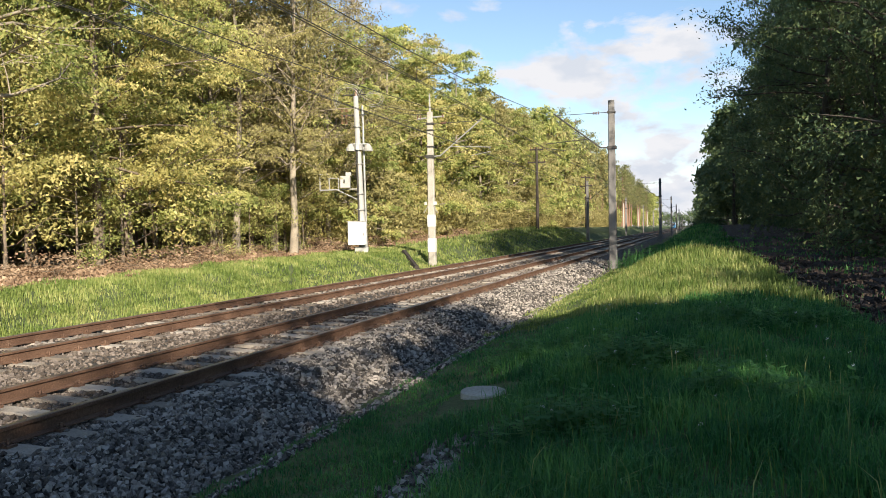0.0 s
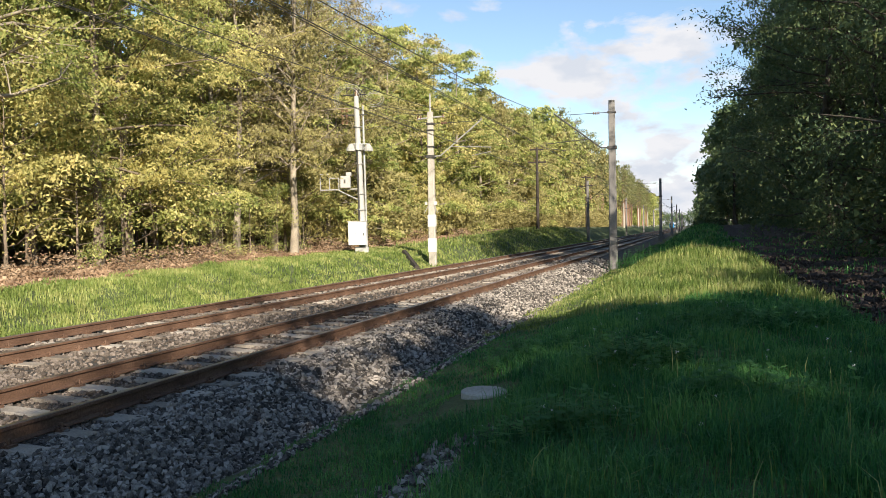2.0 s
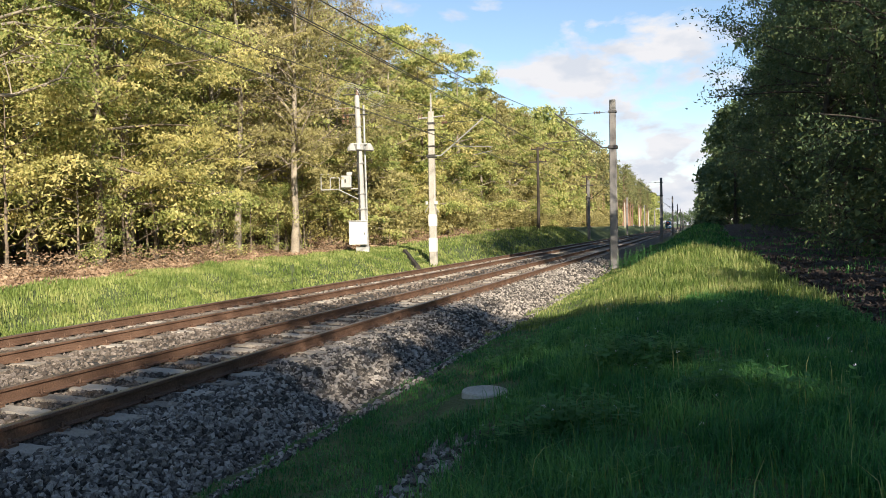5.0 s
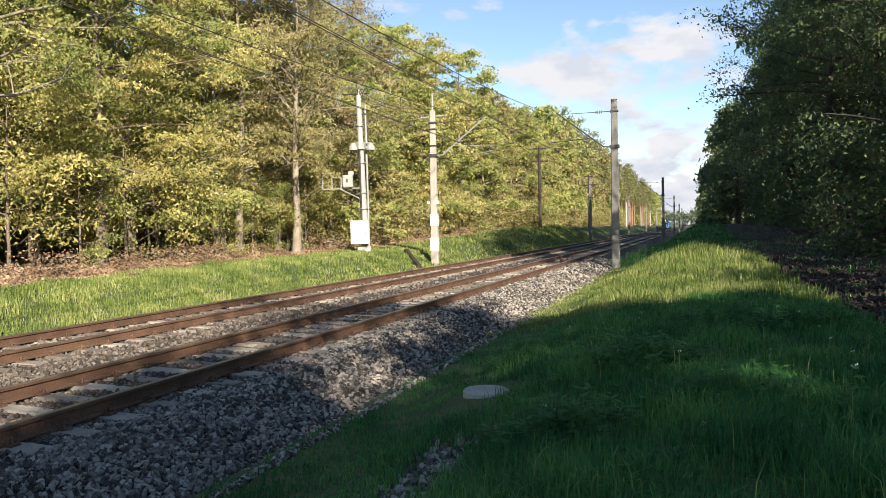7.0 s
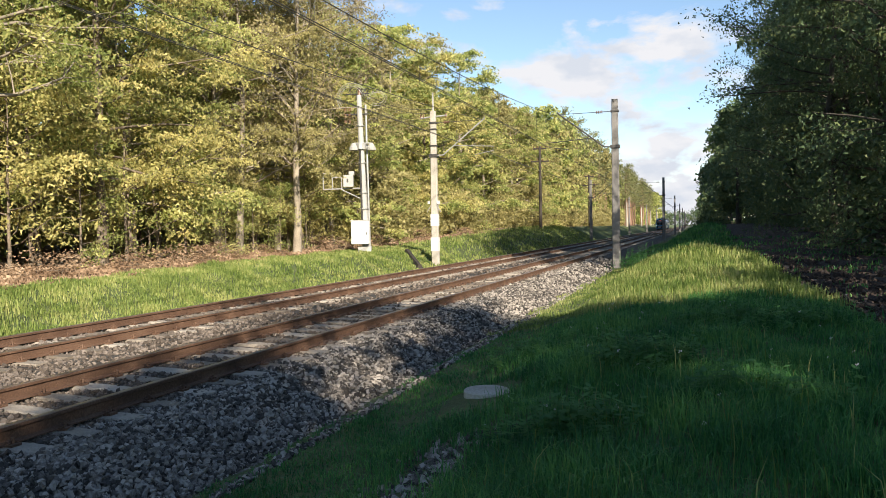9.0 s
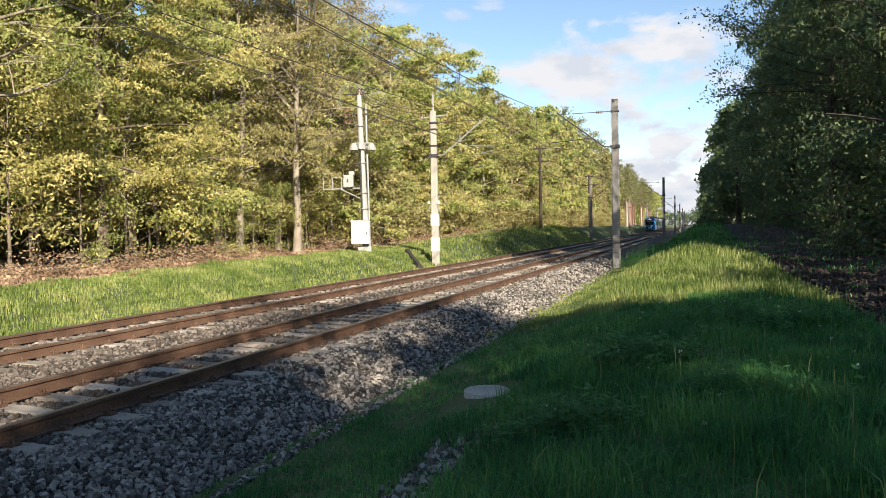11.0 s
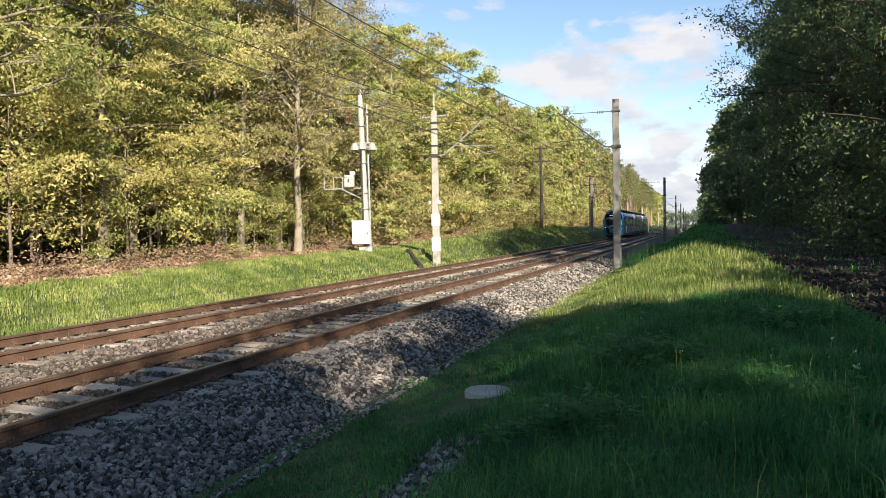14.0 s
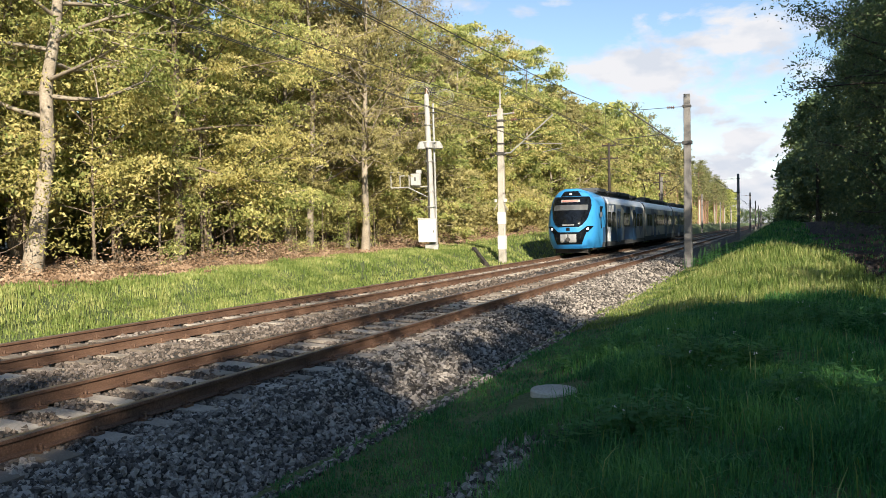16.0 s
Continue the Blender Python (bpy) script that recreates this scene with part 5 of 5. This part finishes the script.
def make_train():
    t = tagged(empty("passenger_train", pose(TRACK_FAR, 548, 0)), "blue electric multiple-unit train with patterned grey sides, headlights lit", "train")
    win, doorpane = pane_mesh("window", 1.15, 1.62, 2.55, M["glass"]), pane_mesh("door_window", 0.42, 1.5, 2.65, M["glass"])
    door = pane_mesh("door", 0.66, 0.62, 2.78, surface("train_door_paint", [(0.3, (0.03, 0.08, 0.17)), (0.7, (0.04, 0.1, 0.2))], 0.4, 2, 20, 0))
    LEN = 19.3
    bogie = bmesh.new()
    add_box(bogie, -1.15, -0.95, -1.6, 1.6, 0.32, 0.62, 0.03)
    add_box(bogie, 0.95, 1.15, -1.6, 1.6, 0.32, 0.62, 0.03)
    add_box(bogie, -0.95, 0.95, -0.3, 0.3, 0.35, 0.6)
    bmesh.ops.recalc_face_normals(bogie, faces=bogie.faces)
    bme = bpy.data.meshes.new("bogie")
    bogie.to_mesh(bme); bogie.free()
    bme.materials.append(M["underframe"])
    wb = bmesh.new()
    add_tube(wb, [(-0.07, 0, 0), (0.05, 0, 0), (0.07, 0, 0)], [0.42, 0.42, 0.45], 20)
    bmesh.ops.recalc_face_normals(wb, faces=wb.faces)
    wme = bpy.data.meshes.new("wheel")
    wb.to_mesh(wme); wb.free()
    wme.materials.append(M["underframe"])
    cars = []
    for c in range(3):
        y0, y1 = c * LEN + (0 if c == 0 else 0.25), (c + 1) * LEN - 0.25
        body = part("car_body", cab_mesh(y1) if c == 0 else car_mesh(y0, y1), None, t)
        cars.append(body)
        start = y0 + (4.4 if c == 0 else 1.2)
        span = y1 - 1.0 - start
        doors = (start + span * 0.26, start + span * 0.72)
        for s in (-1, 1):
            for d in doors:
                for h in (-0.34, 0.34):
                    dr = part("door", door, None, body, m=pose(1.432 * s, d + h, 0))
                    part("door_window", doorpane, None, body, m=pose(1.442 * s, d + h, 0))
            y = start + 0.4
            while y < y1 - 0.9:
                if all(abs(y - d) > 1.35 for d in doors):
                    part("window", win, None, body, m=pose(1.432 * s, y, 0))
                y += 1.38
        for b in (y0 + (3.0 if c == 0 else 0.6), y1 - 0.4):
            bg = part("bogie", bme, None, t, m=pose(0, b, 0))
            for sx in (-1, 1):
                for sy in (-1.25, 1.25):
                    part("wheel", wme, None, bg, m=pose(0.75 * sx, sy, 0.45))
        part("underframe", box(-1.2, 1.2, y0 + 5.2, y1 - 3.0, 0.28, 0.5, 0.04), M["underframe"], t)
        # roof equipment
        for a, b, h in ((3.6, 6.4, 0.2), (6.8, 10.4, 0.14), (11.0, 15.2, 0.2), (15.8, 18.2, 0.12)):
            part("roof_unit", box(-0.95, 0.95, y0 + a, y0 + b, 3.66, 3.82 + h, 0.08), M["roofgrey"], t)
        for s in (-1, 1):
            part("roof_rail", tube([(1.0 * s, y0 + 2.6, 3.8), (1.0 * s, y1 - 0.6, 3.8)], 0.03, 6), M["darksteel"], t)
        if c:
            part("gangway", box(-1.15, 1.15, y0 - 0.55, y0 + 0.05, 0.7, 3.5, 0.05), M["roofgrey"], t)
    front = cars[0]
    # angular colour fields on the sides behind the cab door
    for shape, mat in ((((4.15, 0.72), (5.0, 0.72), (6.3, 2.98), (4.9, 2.98), (4.25, 2.1)), M["trainwhite"]),
                       (((5.05, 0.72), (7.3, 0.72), (6.9, 1.6), (6.0, 2.05), (5.6, 1.75)), M["navy"]),
                       (((9.6, 0.72), (11.6, 0.72), (12.4, 2.98), (10.9, 2.98)), M["navy"])):
        for s in (-1, 1):
            bm = bmesh.new()
            f = bm.faces.new([bm.verts.new((1.431 * s, y, z)) for y, z in shape])
            ext = bmesh.ops.extrude_face_region(bm, geom=[f])
            bmesh.ops.translate(bm, vec=(0.005 * s, 0, 0), verts=[v for v in ext["geom"] if isinstance(v, bmesh.types.BMVert)])
            part("colour_field", bm, mat, front)
    lerp = lambda z, a, b: float(np.interp(z, a, b))
    ws = lambda z: lerp(z, [1.66, 1.8, 2.1, 2.8, 3.2, 3.4], [0.6, 0.8, 1.0, 1.16, 1.1, 1.0])
    zs = np.linspace(1.66, 3.4, 14)
    part("windscreen", front_panel(zs, ws, 0.022, cols=14), M["glass"], front, "dark curved windscreen", smooth=True)
    part("sun_blind", front_panel(np.linspace(2.62, 2.92, 4), lambda z: 0.98, 0.03), surface("grey_blind", [(0.3, (0.12, 0.13, 0.14)), (0.7, (0.2, 0.21, 0.22))], 0.5, 3, 30, 0), front)
    disp = part("display_strip", front_panel(np.linspace(3.08, 3.22, 3), lambda z: 0.55, 0.03), M["display"], front, "pale destination display strip with reddish writing")
    for k in range(7):
        a = -0.46 + 0.135 * k
        part("display_writing", front_panel(np.linspace(3.12, 3.18, 2), lambda z, a=a: a + 0.1, 0.04, lambda z, a=a: a, 2), M["redtext"], disp)
    part("lower_grille", front_panel(np.linspace(0.66, 1.36, 7), lambda z: lerp(z, [0.66, 1.36], [0.72, 0.98]), 0.02), M["glass"], front, "black coupler hatch surround")
    for s in (-1, 1):
        part("coupler_hatch", front_panel(np.linspace(0.78, 1.24, 5), lambda z, s=s: max(s * 0.03, s * 0.46), 0.04, lambda z, s=s: min(s * 0.03, s * 0.46), 4), M["display"], front, "pale grey coupler hatch half")
    part("bumper", front_panel(np.linspace(0.42, 0.6, 3), lambda z: 0.95, 0.05), M["blue"], front)
    part("emblem", front_panel(np.linspace(1.44, 1.62, 3), lambda z: 0.1, 0.03, cols=4), M["glass"], front)
    part("name_bar", front_panel(np.linspace(1.74, 1.80, 2), lambda z: 0.35, 0.03), M["display"], front)
    part("roof_fairing", front_panel(np.linspace(3.42, 3.72, 4), lambda z: lerp(z, [3.42, 3.72], [0.62, 0.4]), 0.02), M["glass"], front)
    part("top_headlight", front_panel(np.linspace(3.53, 3.61, 3), lambda z: 0.06, 0.04, cols=4), M["lamp_on"], front, "lit top headlight")
    for s in (-1, 1):
        zz = np.linspace(1.36, 1.7, 5)
        part("headlight_housing", front_panel(zz, lambda z, s=s: max(s * lerp(z, [1.36, 1.7], [1.05, 1.33]), s * lerp(z, [1.36, 1.7], [0.6, 1.0])), 0.025,
                                              lambda z, s=s: min(s * lerp(z, [1.36, 1.7], [1.05, 1.33]), s * lerp(z, [1.36, 1.7], [0.6, 1.0])), 6), M["glass"], front)
        part("headlight", front_panel(np.linspace(1.49, 1.59, 3), lambda z, s=s: max(s * 1.09, s * 0.99), 0.05, lambda z, s=s: min(s * 1.09, s * 0.99), 4), M["lamp_on"], front, "lit headlight")
        cabwin = pane_mesh("cab_window", 1.05, 1.55, 2.85, M["glass"])
        part("cab_window", cabwin, None, front, m=pose(1.428 * s, 2.75, 0, 0, -1.0 * s, 0))
        part("mirror", box(1.5 * s - 0.06, 1.5 * s + 0.06, 1.9, 2.0, 2.2, 2.5, 0.02), M["roofgrey"], front)
    part("snow_plough", box(-0.95, 0.95, 0.75, 1.0, 0.15, 0.44, 0.03), M["underframe"], t)
    part("coupler", tube([(0, -0.15, 0.95), (0, 0.4, 0.95)], 0.12, 10), M["darksteel"], t)
    # raised pantograph on the middle car
    y = LEN + 8
    part("pantograph", tube([(0, y + 0.9, 3.95), (0, y + 2.1, 4.8), (0, y + 0.5, 5.7)], 0.04, 6), M["darksteel"], t)
    part("collector_bow", tube([(-0.95, y + 0.5, 5.6), (-0.6, y + 0.5, 5.76), (0.6, y + 0.5, 5.76), (0.95, y + 0.5, 5.6)], 0.03, 6), M["darksteel"], t)
    return t


train = make_train()


def motions():
    walk(train, [(0.0, pose(TRACK_FAR, 42.3 + 31.6 * 16, 0)), (8.0, pose(TRACK_FAR, 42.3 + 31.6 * 8, 0)), (16.0, pose(TRACK_FAR, 42.3, 0))])


motions()
